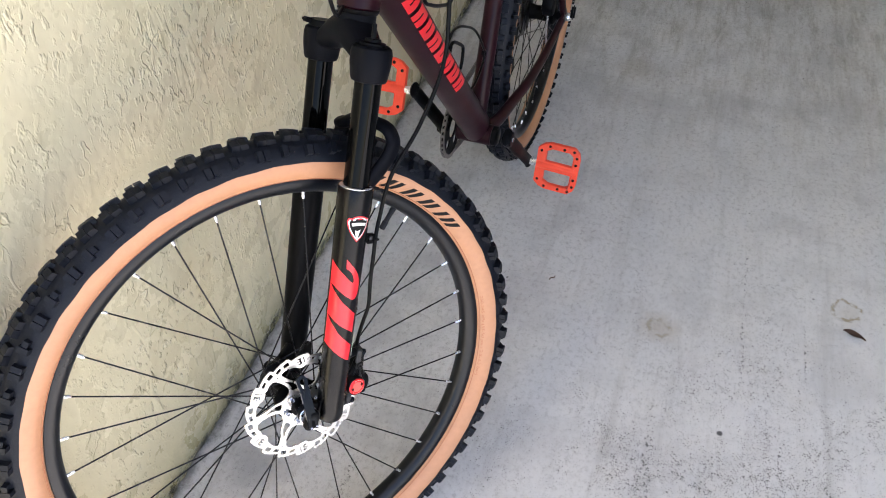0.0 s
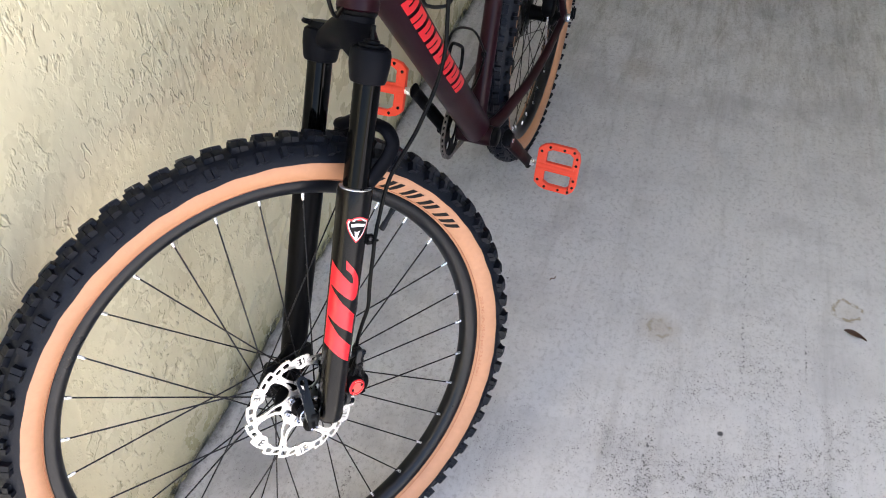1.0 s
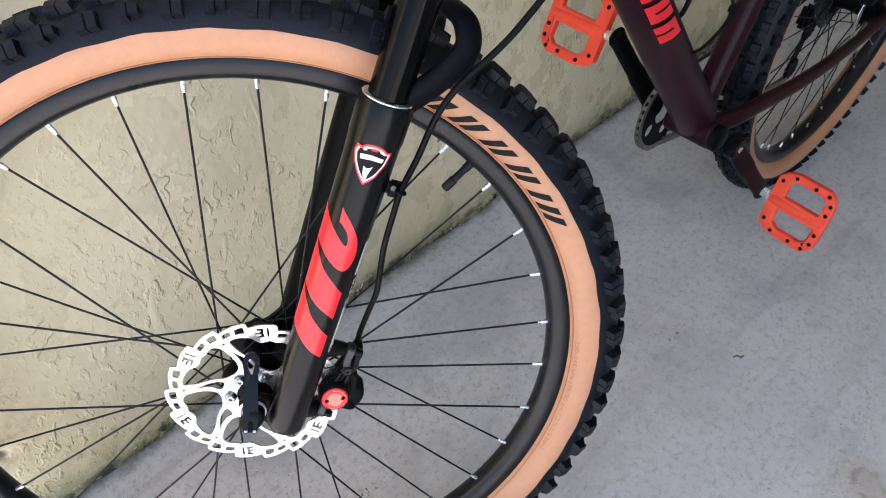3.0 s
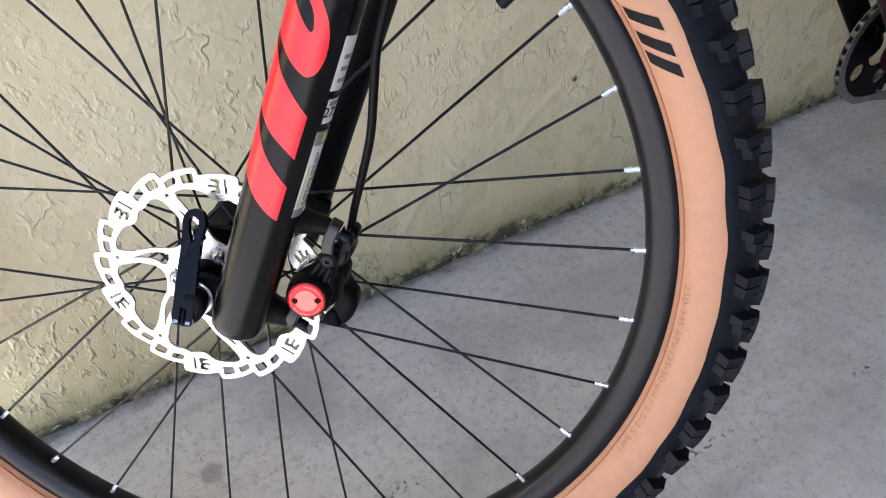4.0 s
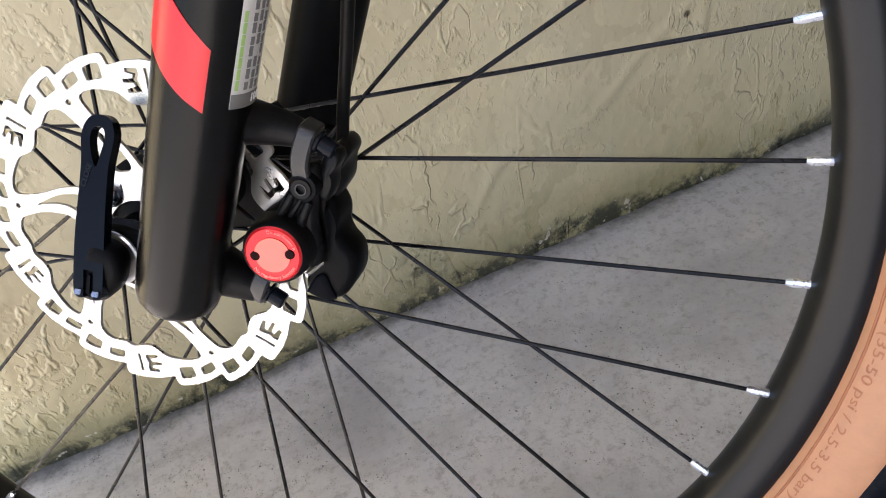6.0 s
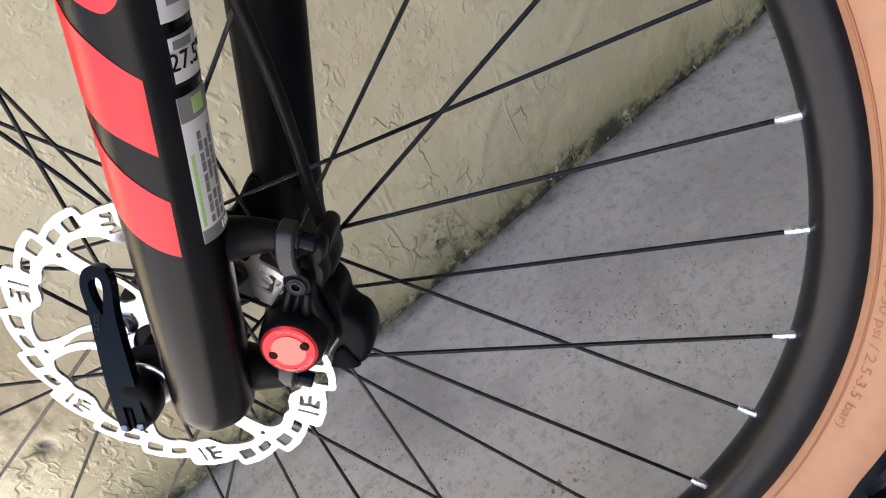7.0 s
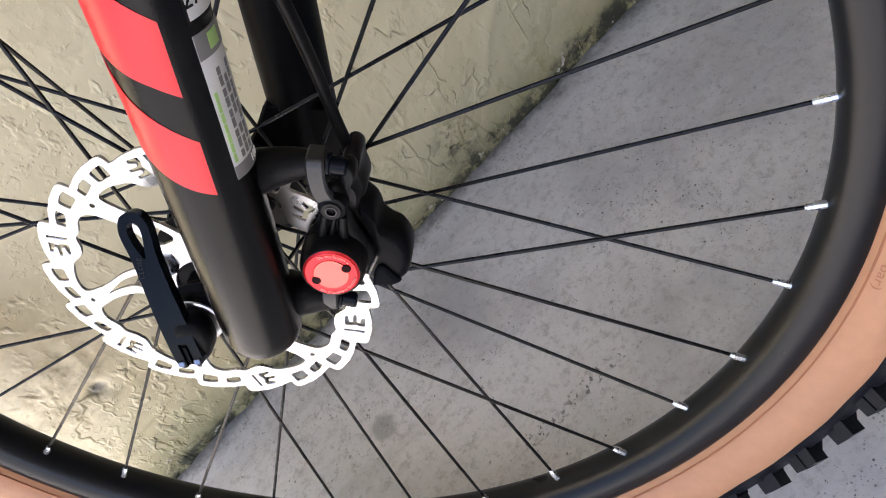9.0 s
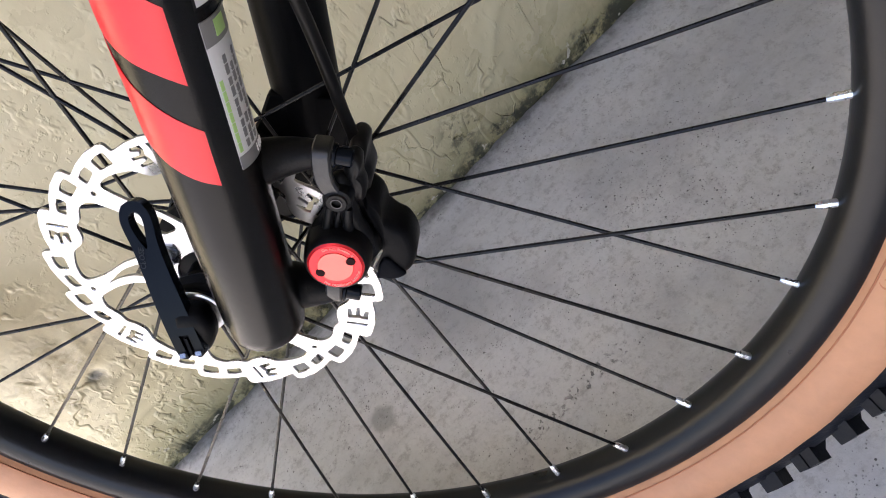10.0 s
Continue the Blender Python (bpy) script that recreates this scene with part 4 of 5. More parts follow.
def leg_words(text, size, alpha, s, mat, label):
    bm = letters(text, size, 0.0003)
    for v in bm.verts:
        r = leg_radius(s) + 0.0008 - v.co.y
        v.co = leg_place(alpha + math.degrees(v.co.x / 0.0192), s + v.co.z, r)
    part("label_figures", bm, mat, LEFT_LEG, label, MH, smooth=False)


leg_words("27.5\"", 0.0085, 82, 0.1585, ink_black, "black figures on the white label")
leg_words("100", 0.0048, 95, 0.0930, white_print, "white figures on the grey label")

MF = MW @ pose(-0.0043, 0, 0)
# brake caliper ------------------------------------------------------------
def cyl_y(r, y0, y1, x, z, n=28, edge=0.0008):
    bm = lathe([(0, y0), (r - edge, y0), (r, y0 + edge), (r, y1 - edge), (r - edge, y1), (0, y1)], n)
    for v in bm.verts:
        v.co += Vector((x, 0, z))
    return bm


def blob(outline, y0, y1, inset=0.002):
    """A rounded casting with that outline in x and z."""
    bm = bmesh.new()
    cx, cz = sum(p[0] for p in outline) / len(outline), sum(p[1] for p in outline) / len(outline)
    loops = []
    for y, g in ((y0, -inset * 1.6), (y0 + inset * 0.5, -inset * 0.5), (y0 + inset * 1.4, 0), (y1 - inset * 1.4, 0), (y1 - inset * 0.5, -inset * 0.5), (y1, -inset * 1.6)):
        loop = []
        for x, z in outline:
            d = math.hypot(x - cx, z - cz)
            f = (d + g) / d
            loop.append(bm.verts.new((cx + (x - cx) * f, y, cz + (z - cz) * f)))
        loops.append(loop)
    n = len(outline)
    for a, b in zip(loops, loops[1:]):
        for k in range(n):
            bm.faces.new((a[k], a[(k + 1) % n], b[(k + 1) % n], b[k]))
    bm.faces.new(loops[0])
    bm.faces.new(loops[-1])
    return bm


def round_outline(points, steps=4):
    pts = smooth_path([(x, 0, z) for x, z in points] + [(points[0][0], 0, points[0][1])], steps)[:-1]
    return [(p.x, p.z) for p in pts]


def tilted(bm, m):
    for v in bm.verts:
        v.co = m @ v.co
    return bm


# outer half round the piston, drawn up to the eye of the pad bolt
CAP = Vector((0.0683, -0.0650, 0.0368))
body = [(0.0540, 0.0300), (0.0535, 0.0380), (0.0560, 0.0455), (0.0605, 0.0535), (0.0622, 0.0625), (0.0640, 0.0715), (0.0690, 0.0750), (0.0735, 0.0700), (0.0752, 0.0600),
        (0.0775, 0.0520), (0.0815, 0.0440), (0.0835, 0.0350), (0.0800, 0.0270), (0.0735, 0.0215), (0.0640, 0.0215), (0.0575, 0.0245)]
caliper = part("brake_caliper", blob(round_outline(body), -0.0545, -0.0465, 0.0022), caliper_black, bike, "black hydraulic disc brake caliper", MF)
inner = [(0.0650, 0.0300), (0.0640, 0.0450), (0.0665, 0.0600), (0.0690, 0.0740), (0.0715, 0.0830), (0.0750, 0.0842), (0.0778, 0.0815), (0.0780, 0.0760), (0.0805, 0.0680), (0.0790, 0.0580),
         (0.0800, 0.0500), (0.0830, 0.0440), (0.0830, 0.0330), (0.0760, 0.0240)]
part("inner_half", blob(round_outline(inner), -0.0440, -0.0250, 0.0030), caliper_black, caliper, "", MF)
part("bridge", blob(round_outline([(0.0700, 0.0620), (0.0700, 0.0800), (0.0740, 0.0838), (0.0772, 0.0810), (0.0772, 0.0750), (0.0790, 0.0670), (0.0770, 0.0600)]), -0.0520, -0.0420, 0.0020), caliper_black, caliper, "", MF)
part("bridge", blob(round_outline([(0.0770, 0.0300), (0.0785, 0.0420), (0.0830, 0.0420), (0.0850, 0.0340), (0.0820, 0.0260)]), -0.0530, -0.0400, 0.0020), caliper_black, caliper, "", MF)
# the guard swept out behind, with a scooped outer face
wing = [(0.0775, 0.0610), (0.0830, 0.0560), (0.0855, 0.0490), (0.0900, 0.0450), (0.0955, 0.0420), (0.0990, 0.0360), (0.1002, 0.0290), (0.0990, 0.0215), (0.0960, 0.0170), (0.0890, 0.0145),
        (0.0825, 0.0150), (0.0800, 0.0215), (0.0800, 0.0300), (0.0815, 0.0390), (0.0795, 0.0480), (0.0765, 0.0560)]
guard = part("caliper_guard", blob(round_outline(wing), -0.0475, -0.0270, 0.0028), plastic_black, caliper, "black caliper guard", MF)
part("guard_scoop", tilted(blob(round_outline([(-0.0060, -0.0050), (-0.0045, 0.0025), (-0.0010, 0.0050), (0.0040, 0.0000), (0.0072, -0.0040), (0.0020, -0.0062)]), -0.0015, 0.0015, 0.0008),
                           pose(0.0890, -0.0482, 0.0225, -14, 0, 16)), cap_blue, guard, "", MF)
part("bleed_pin", tube(smooth_path([(0.0850, -0.0490, 0.0330), (0.0838, -0.0525, 0.0312), (0.0825, -0.0560, 0.0296), (0.0818, -0.0572, 0.0290)], 3), [0.0010] * 8 + [0.0014, 0.0007], 12), silver, caliper, "bright split pin end", MF)
# piston cover, its axis a little aslant
MP = MF @ Matrix.Translation(CAP) @ pose(0, 0, 0, -4, 0, 3)
part("piston_housing", lathe([(0, -0.0004), (0.0122, -0.0004), (0.0131, 0.0004), (0.0140, 0.0030), (0.0146, 0.0105), (0.0146, 0.0150), (0, 0.0150)], 48), caliper_black, caliper, "", MP)
cap = part("piston_cap", lathe([(0, -0.0012), (0.0110, -0.0012), (0.0120, -0.0004), (0.0120, 0.0010), (0, 0.0010)], 48), red_cap, caliper, "red anodised piston cap", MP)
# centre disc, its red paled to imitate the cap's bright reflection
part("cap_face", cyl_y(0.0076, -0.0016, -0.0009, 0, 0, 32, 0.0002), pale_red, cap, "paler red cap centre", MP)
# flat dark discs: the shade inside the cap's holes put into colour
for g in (-1, 1):
    part("cap_hole_shade", cyl_y(0.0021, -0.0018, -0.0008, g * 0.0063, g * 0.0036, 18, 0.0003), hole_shade_red, cap, "dark disc for a shaded hole in the cap", MP)
for words, mid, flip in (("Do not loosen it", 82, 1), ("No regulatory function", -62, -1)):
    bm = letters(words, 0.0021, 0.0002)
    for v in bm.verts:
        r = 0.0098 + flip * v.co.z
        a = radians(mid) - flip * v.co.x / 0.0098
        v.co = Vector((r * math.cos(a), -0.0014 + v.co.y, r * math.sin(a)))
    part("cap_words", bm, soft_red, cap, "small pale words on the cap", MP, smooth=False)
# pad bolt in its eye, with ribs running down from it
bolt = part("caliper_bolt", lathe([(0, -0.0022), (0.0022, -0.0022), (0.0025, -0.0036), (0.0040, -0.0037), (0.0044, -0.0028), (0.0056, -0.0022), (0.0062, -0.0008), (0.0062, 0.0060), (0, 0.0060)], 36), caliper_black, caliper,
            "black socket bolt with a bright edge", MF @ pose(0.0685, -0.0560, 0.0657))
part("bolt_socket", lathe([(0.0019, -0.0037), (0.0020, -0.0040), (0.0024, -0.0040), (0.0025, -0.0037)], 24, closed=True), dark_steel, bolt, "bright socket rim", MF @ pose(0.0685, -0.0560, 0.0657))
for x0, z0, x1, z1, w in ((0.0648, 0.0600, 0.0630, 0.0450, 0.0021), (0.0690, 0.0600, 0.0668, 0.0470, 0.0013), (0.0722, 0.0600, 0.0722, 0.0470, 0.0021)):
    part("caliper_rib", tube([(x0, -0.0552, z0), ((x0 + x1) / 2, -0.0560, (z0 + z1) / 2), (x1, -0.0555, z1)], [w * 0.9, w, w * 1.1], 10), caliper_black, caliper, "", MF)
# post mounts from the leg and the straps that the bolts clamp
part("mount_arm", tube(smooth_path([(0.0340, -0.0600, 0.0800), (0.0430, -0.0550, 0.0812), (0.0520, -0.0525, 0.0826), (0.0600, -0.0515, 0.0836)], 4), [0.0102 - 0.0046 * i / 12 for i in range(13)], 24, side=(0, 1, 0)), caliper_black,
     caliper, "black brake post on the leg", MF)
part("mount_arm", tube(smooth_path([(0.0380, -0.0580, 0.0120), (0.0480, -0.0535, 0.0095), (0.0560, -0.0520, 0.0090), (0.0640, -0.0510, 0.0090)], 4), [0.0130 - 0.0058 * i / 12 for i in range(13)], 24, side=(0, 1, 0)), caliper_black,
     caliper, "black brake post on the leg", MF)


def strap(line, wide, thick):
    """A flat band, bent along the line, with rounded edges."""
    pts = smooth_path(line, 5)
    bm = bmesh.new()
    rows = []
    for i, p in enumerate(pts):
        d = (pts[min(i + 1, len(pts) - 1)] - pts[max(i - 1, 0)]).normalized()
        u = Vector((1, 0, 0)) - d * d.x
        u.normalize()
        n = d.cross(u)
        e = 0.0008
        prof = [(-wide, -thick + e), (-wide + e, -thick), (wide - e, -thick), (wide, -thick + e), (wide, thick - e), (wide - e, thick), (-wide + e, thick), (-wide, thick - e)]
        rows.append([bm.verts.new(p + u * a + n * b) for a, b in prof])
    for a, b in zip(rows, rows[1:]):
        for k in range(8):
            bm.faces.new((a[k], a[(k + 1) % 8], b[(k + 1) % 8], b[k]))
    bm.faces.new(rows[0])
    bm.faces.new(rows[-1])
    return bm


part("mount_strap", strap([(0.0628, -0.0490, 0.0888), (0.0628, -0.0545, 0.0888), (0.0628, -0.0572, 0.0880), (0.0629, -0.0578, 0.0850), (0.0632, -0.0578, 0.0800), (0.0642, -0.0574, 0.0745), (0.0664, -0.0565, 0.0695)], 0.0037, 0.0018), strap_black, caliper,
     "dark satin steel strap", MF)
part("mount_strap", strap([(0.0652, -0.0555, 0.0200), (0.0652, -0.0572, 0.0150), (0.0650, -0.0565, 0.0085), (0.0648, -0.0530, 0.0045), (0.0648, -0.0470, 0.0035)], 0.0036, 0.0018), strap_black, caliper, "dark satin steel strap", MF)
for x, y, z in ((0.0668, -0.0530, 0.0846), (0.0690, -0.0530, 0.0096)):
    head = tube([(0, 0, 0), (0.0010, 0, 0), (0.0013, 0, 0), (0.0015, 0, 0), (0.0072, 0, 0), (0.0078, 0, 0)], [0.0050, 0.0050, 0.0046, 0.0038, 0.0038, 0.0032], 24)
    part("mount_bolt", head, lever_black, caliper, "dark steel socket bolt", MF @ pose(x, y, z, 0, 6, 0))

# quick release --------------------------------------------------------------
cam_line = [(-0.0040, 0.0040), (0.0000, 0.0095), (0.0060, 0.0112), (0.0115, 0.0095), (0.0145, 0.0041), (0.0150, -0.0033), (0.0130, -0.0106), (0.0085, -0.0165), (0.0010, -0.0180), (-0.0040, -0.0120)]
qr = part("quick_release", blob(round_outline(cam_line), -0.0800, -0.0668, 0.0028), plastic_black, bike, "black quick release cam", MF)
part("cam_washer", lathe([(0.0040, -0.0010), (0.0118, -0.0012), (0.0126, -0.0006), (0.0126, 0.0002), (0.0118, 0.0008), (0.0040, 0.0008)], 40, closed=True), silver, qr, "thin bright washer", MF @ pose(0.0043, -0.0655, -0.0015))
part("skewer_collar", lathe([(0, -0.0045), (0.0102, -0.0045), (0.0110, -0.0035), (0.0104, -0.0005), (0.0088, 0.0020), (0.0088, 0.0060), (0, 0.0060)], 36), lever_black, qr, "glossy dark collar", MF @ pose(0.0043, -0.0600, 0.0))
up_way = Vector((-0.0200, 0.0205, 0.0540)).normalized()
across = (Vector((1, 0, 0.30)) - up_way * Vector((1, 0, 0.30)).dot(up_way)).normalized()
ML = MF @ axes(across, up_way.cross(across), up_way, (0.0030, -0.0795, -0.0008))
half_lever = [(0.0022, -0.0120), (0.0044, -0.0116), (0.0056, -0.0090), (0.0058, 0.0000), (0.0057, 0.0150), (0.0053, 0.0300), (0.0053, 0.0430), (0.0062, 0.0520), (0.0060, 0.0570), (0.0042, 0.0612), (0.0015, 0.0628)]
outline = rounded([(x * 1.14, z) for x, z in half_lever] + [(-x * 1.16, z) for x, z in half_lever[::-1]], 3)
outline = [p for p in outline if not (abs(p[0]) < 0.0023 and p[1] < -0.005)]
turned = sorted(range(len(outline)), key=lambda i: math.atan2(outline[i][0], outline[i][1] - 0.025) % (2 * math.pi))
low_right = [outline[i] for i in turned if math.atan2(outline[i][0], outline[i][1] - 0.025) >= 0]
low_left = [outline[i] for i in turned if math.atan2(outline[i][0], outline[i][1] - 0.025) < 0]
eye = rounded([(0.0004, 0.0420), (0.0018, 0.0470), (0.0030, 0.0530), (0.0024, 0.0570), (0.0000, 0.0583), (-0.0026, 0.0570), (-0.0033, 0.0530), (-0.0020, 0.0470)], 3)
bm = plate(low_right + [(0.0023, -0.0118), (0.0023, 0.0), (-0.0022, 0.0), (-0.0022, -0.0118)] + low_left, 0.0050, holes=[eye])
for v in bm.verts:      # a gentle bow
    v.co.y += 0.0016 * ((v.co.z - 0.025) / 0.035) ** 2
part("release_lever", bm, lever_black, qr, "black quick release lever with teardrop hole", ML, bevel=0.0009)
part("lever_hinge", block((0.0044, 0.0070, 0.0110), (0.0, 0.0025, -0.0060), None, 0.0015), plastic_black, qr, "", ML)
# small bright chips stand in for glints on the lever's toes
for g in (-1, 1):
    part("lever_toe_glint", block((0.0030, 0.0006, 0.0022), (g * 0.0039, -0.0020, -0.0095), pose(0, 0, 0, -14, 0, 0), 0.0002), bolt_steel, qr, "bright chip that imitates a glint on the lever toe", ML)
bm = letters("CLOSE", 0.0034, 0.0002)
part("lever_word", bm, faint_print, qr, "faint word stamped on the lever", ML @ pose(-0.0030, -0.0026, 0.0385, 0, -75, 0), smooth=False)
part("axle_nut", cyl_y(0.0105, 0.0510, 0.0630, 0.0, 0.0, 6, 0.001), plastic_black, qr, "", MF)

# brake hose -------------------------------------------------------------------
to_fork = MH.inverted()
up = [(0.315, -0.135, 1.06), (0.302, -0.148, 0.95), (0.263, -0.152, 0.837), (0.236, -0.153, 0.770), (0.190, -0.137, 0.709), (0.142, -0.115, 0.662), (0.117, -0.106, 0.613)]
path = [to_fork @ Vector(p) for p in up] + [Vector(p) for p in ((0.0254, -0.0700, 0.2550), (0.0293, -0.0695, 0.2320), (0.0348, -0.0665, 0.2065), (0.0421, -0.0610, 0.1845),
                                                                (0.0523, -0.0535, 0.1550), (0.0583, -0.0420, 0.1250), (0.0636, -0.0330, 0.0965), (0.0672, -0.0300, 0.0820), (0.0695, -0.0300, 0.0680))]
hose = part("brake_hose", tube(smooth_path(path, 8), 0.0026, 12), hose_black, bike, "black hydraulic brake hose", MH)
part("hose_clip", block((0.0120, 0.0090, 0.0130), (0.0215, -0.0640, 0.2530), pose(0, 0, 0, 0, -8, 0), 0.0022), plastic_black, hose, "black hose guide on the leg", MH)
part("clip_screw", cyl_y(0.0026, -0.0705, -0.0680, 0.0190, 0.2555, 12, 0.0004), dark_steel, hose, "", MH)
part("clip_band", tube([(0.0254 + 0.0040 * math.cos(a), -0.0700 + 0.0040 * math.sin(a), 0.2550) for a in [0.52 * i for i in range(13)]], 0.0012, 8), plastic_black, hose, "", MH)

# frame ------------------------------------------------------------------------
inv = MB.inverted() @ MH
HEAD0, HEAD1 = inv @ steer_place(0.5195), inv @ steer_place(0.650)
BB = Vector((-0.452, 0, 0.330))
HUB = Vector((0.025, 0, 0.368))
hd = (HEAD1 - HEAD0).normalized()
rows = [HEAD0 + hd * s for s in (0, 0.002, 0.010, 0.016, 0.11, 0.128)]
part("head_tube", tube(rows, [0.0245, 0.0265, 0.0265, 0.0250, 0.0235, 0.0245], 32), maroon, bike, "maroon painted head tube", MB)
part("headset_cup", tube([HEAD0 - hd * 0.006, HEAD0 - hd * 0.002, HEAD0 - hd * 0.0005], [0.0235, 0.0258, 0.0258], 32), black_alloy, bike, "black headset race", MB)
dt0, dt1 = HEAD0 + hd * 0.045 + Vector((0.020, 0, 0.009)), BB + Vector((0.002, 0, 0.015))
n = 14
pts = [dt0.lerp(dt1, i / n) + Vector((0, 0, -0.002)) * math.sin(math.pi * i / n) for i in range(n + 1)]
dt = part("down_tube", tube(pts, [0.033 - 0.002 * math.sin(math.pi * i / n) for i in range(n + 1)], 32, squash=0.86, side=(0.77, 0, 0.64)), maroon, bike, "thick maroon painted down tube", MB)
st_top = BB + Vector((0.165, 0, 0.44))
part("seat_tube", tube([BB + Vector((0, 0, 0.005)), BB.lerp(st_top, 0.5), st_top], [0.0185, 0.0172, 0.0172], 28), maroon, bike, "maroon painted seat tube", MB)
part("bottom_bracket_shell", tube([BB + Vector((0, y, 0)) for y in (-0.0365, -0.034, 0.034, 0.0365)], [0.0195, 0.0215, 0.0215, 0.0195], 28), maroon, bike, "maroon bottom bracket shell", MB)
for side in (-1, 1):
    pts = smooth_path([BB + Vector((0.010, side * 0.020, 0.004)), BB + Vector((0.065, side * 0.034, 0.003)), BB + Vector((0.125, side * 0.043, 0.006)), BB + Vector((0.210, side * 0.057, 0.014)),
                       BB + Vector((0.330, side * 0.064, 0.022)), HUB + Vector((-0.022, side * 0.0665, -0.002))], 6)
    part("chainstay", tube(pts, [0.0125 - 0.0042 * i / (len(pts) - 1) for i in range(len(pts))], 18, squash=1.25, side=(0, 1, 0)), maroon, bike, "bent maroon chainstay", MB)
    part("seatstay", tube(smooth_path([HUB + Vector((-0.006, side * 0.0665, 0.012)), HUB + Vector((-0.070, side * 0.060, 0.130)), HUB + Vector((-0.160, side * 0.045, 0.280))], 6), 0.0085, 14),
         maroon, bike, "slim maroon seatstay", MB)
    part("rear_dropout", plate(round_outline([(-0.028, -0.010), (-0.028, 0.010), (-0.010, 0.022), (0.010, 0.016), (0.014, 0.0), (0.010, -0.012), (-0.010, -0.014)], 3), 0.007), maroon, bike,
         "maroon rear dropout", MB @ pose(HUB.x, side * 0.0685, HUB.z), bevel=0.001)

# the maker's name on the down tube, as eight plain red slanted bars
axis = (dt1 - dt0).normalized()
norm = Vector((axis.z, 0, -axis.x))
if norm.z < 0:
    norm = -norm
def name_stroke(s0, s1, f0, f1):
    """A flat printed stroke on the down tube: along it, and round its side."""
    bm = bmesh.new()
    rows = []
    for i in range(7):
        f = f0 + (f1 - f0) * i / 6
        ang = radians(-36 + 54 * f)
        row = []
        for e in (0, 0.5, 1):
            s = s0 + (s1 - s0) * e + 0.016 * (f - 0.5)
            c = dt0 + axis * s + Vector((0, 0, -0.002)) * math.sin(math.pi * s / (dt1 - dt0).length)
            row.append(bm.verts.new(c + norm * (0.0335 * math.sin(ang)) + Vector((0, -0.0290 * math.cos(ang), 0))))
        rows.append(row)
    for p, q in zip(rows, rows[1:]):
        for u in range(2):
            bm.faces.new((p[u], p[u + 1], q[u + 1], q[u]))
    part("name_stroke", bm, red_decal, dt, "bright red printed stroke", MB)


for k in range(8):
    s0 = 0.088 + 0.0435 * k
    name_stroke(s0, s0 + 0.0145, 0, 1)
    name_stroke(s0 + 0.0185, s0 + 0.0340, 0, 1)
    name_stroke(s0 + 0.0130, s0 + 0.0200, *((0.72, 1) if k % 2 else (0, 0.28)))

# rear wheel ---------------------------------------------------------------------
MR = MB @ Matrix.Translation(HUB)


def make_rear_wheel():
    rim = make_rim("rear_wheel", "black aluminium rim of the rear wheel", MR, bike)
    make_tyre(rim, MR, 5)
    make_tread(rim, MR, 6)
    hub = [(0.0, -0.066), (0.011, -0.066), (0.011, -0.052), (0.024, -0.046), (0.024, -0.040), (0.0315, -0.036), (0.0315, -0.032), (0.019, -0.029), (0.0165, 0.0),
           (0.019, 0.015), (0.0315, 0.018), (0.0315, 0.022), (0.018, 0.026), (0.018, 0.058), (0.010, 0.066), (0.0, 0.066)]
    part("hub", lathe(hub, 40), black_alloy, rim, "black rear hub", MR)
    make_spokes(rim, MR, 20.0, -0.034, 0.020)
    part("disc_rotor", plate(disc(0.080, 60), 0.0019, holes=[disc(0.066, 60)]), steel, rim, "steel rear brake rotor", MR @ pose(0, -0.0430, 0), smooth=False)
    for k in range(8):
        r = 0.058 - 0.0055 * k
        teeth = []
        count = max(12, round(r * 2 * math.pi / 0.0127))
        for i in range(count * 4):
            teeth.append(((r + (0.0022 if i % 4 in (1, 2) else -0.0022)) * math.cos(2 * math.pi * i / (count * 4)), (r + (0.0022 if i % 4 in (1, 2) else -0.0022)) * math.sin(2 * math.pi * i / (count * 4))))
        part("sprocket", plate(teeth, 0.0019), dark_steel, rim, "dark steel sprocket", MR @ pose(0, 0.0270 + 0.0042 * k, 0), smooth=False)
    return rim


make_rear_wheel()
skew = part("rear_skewer", lathe([(0, -0.083), (0.0085, -0.083), (0.0100, -0.080), (0.0100, -0.074), (0.0085, -0.072), (0, -0.072)], 24), silver, bike, "bright rear skewer nut", MR)
part("skewer_lever", block((0.014, 0.010, 0.034), (0.008, -0.088, 0.010), pose(0, 0, 0, 0, 15, 0), 0.004), plastic_black, skew, "black skewer lever", MR)
# rear calliper between the stays, derailleur on the far side
part("rear_caliper", blob(round_outline([(-0.078, 0.035), (-0.092, 0.060), (-0.075, 0.085), (-0.052, 0.080), (-0.050, 0.052), (-0.060, 0.035)]), -0.056, -0.030), black_alloy, bike, "black rear brake caliper", MR)
der = part("rear_derailleur", block((0.030, 0.020, 0.045), (-0.010, 0.060, -0.052), pose(0, 0, 0, 0, 25, 0), 0.006), plastic_black, bike, "black rear derailleur", MR)
part("cage", plate(round_outline([(-0.020, -0.050), (-0.004, -0.056), (0.004, -0.075), (-0.020, -0.150), (-0.034, -0.158), (-0.040, -0.146), (-0.022, -0.080)], 3), 0.0022), black_alloy, der,
     "black derailleur cage", MR @ pose(0, 0.050, 0))
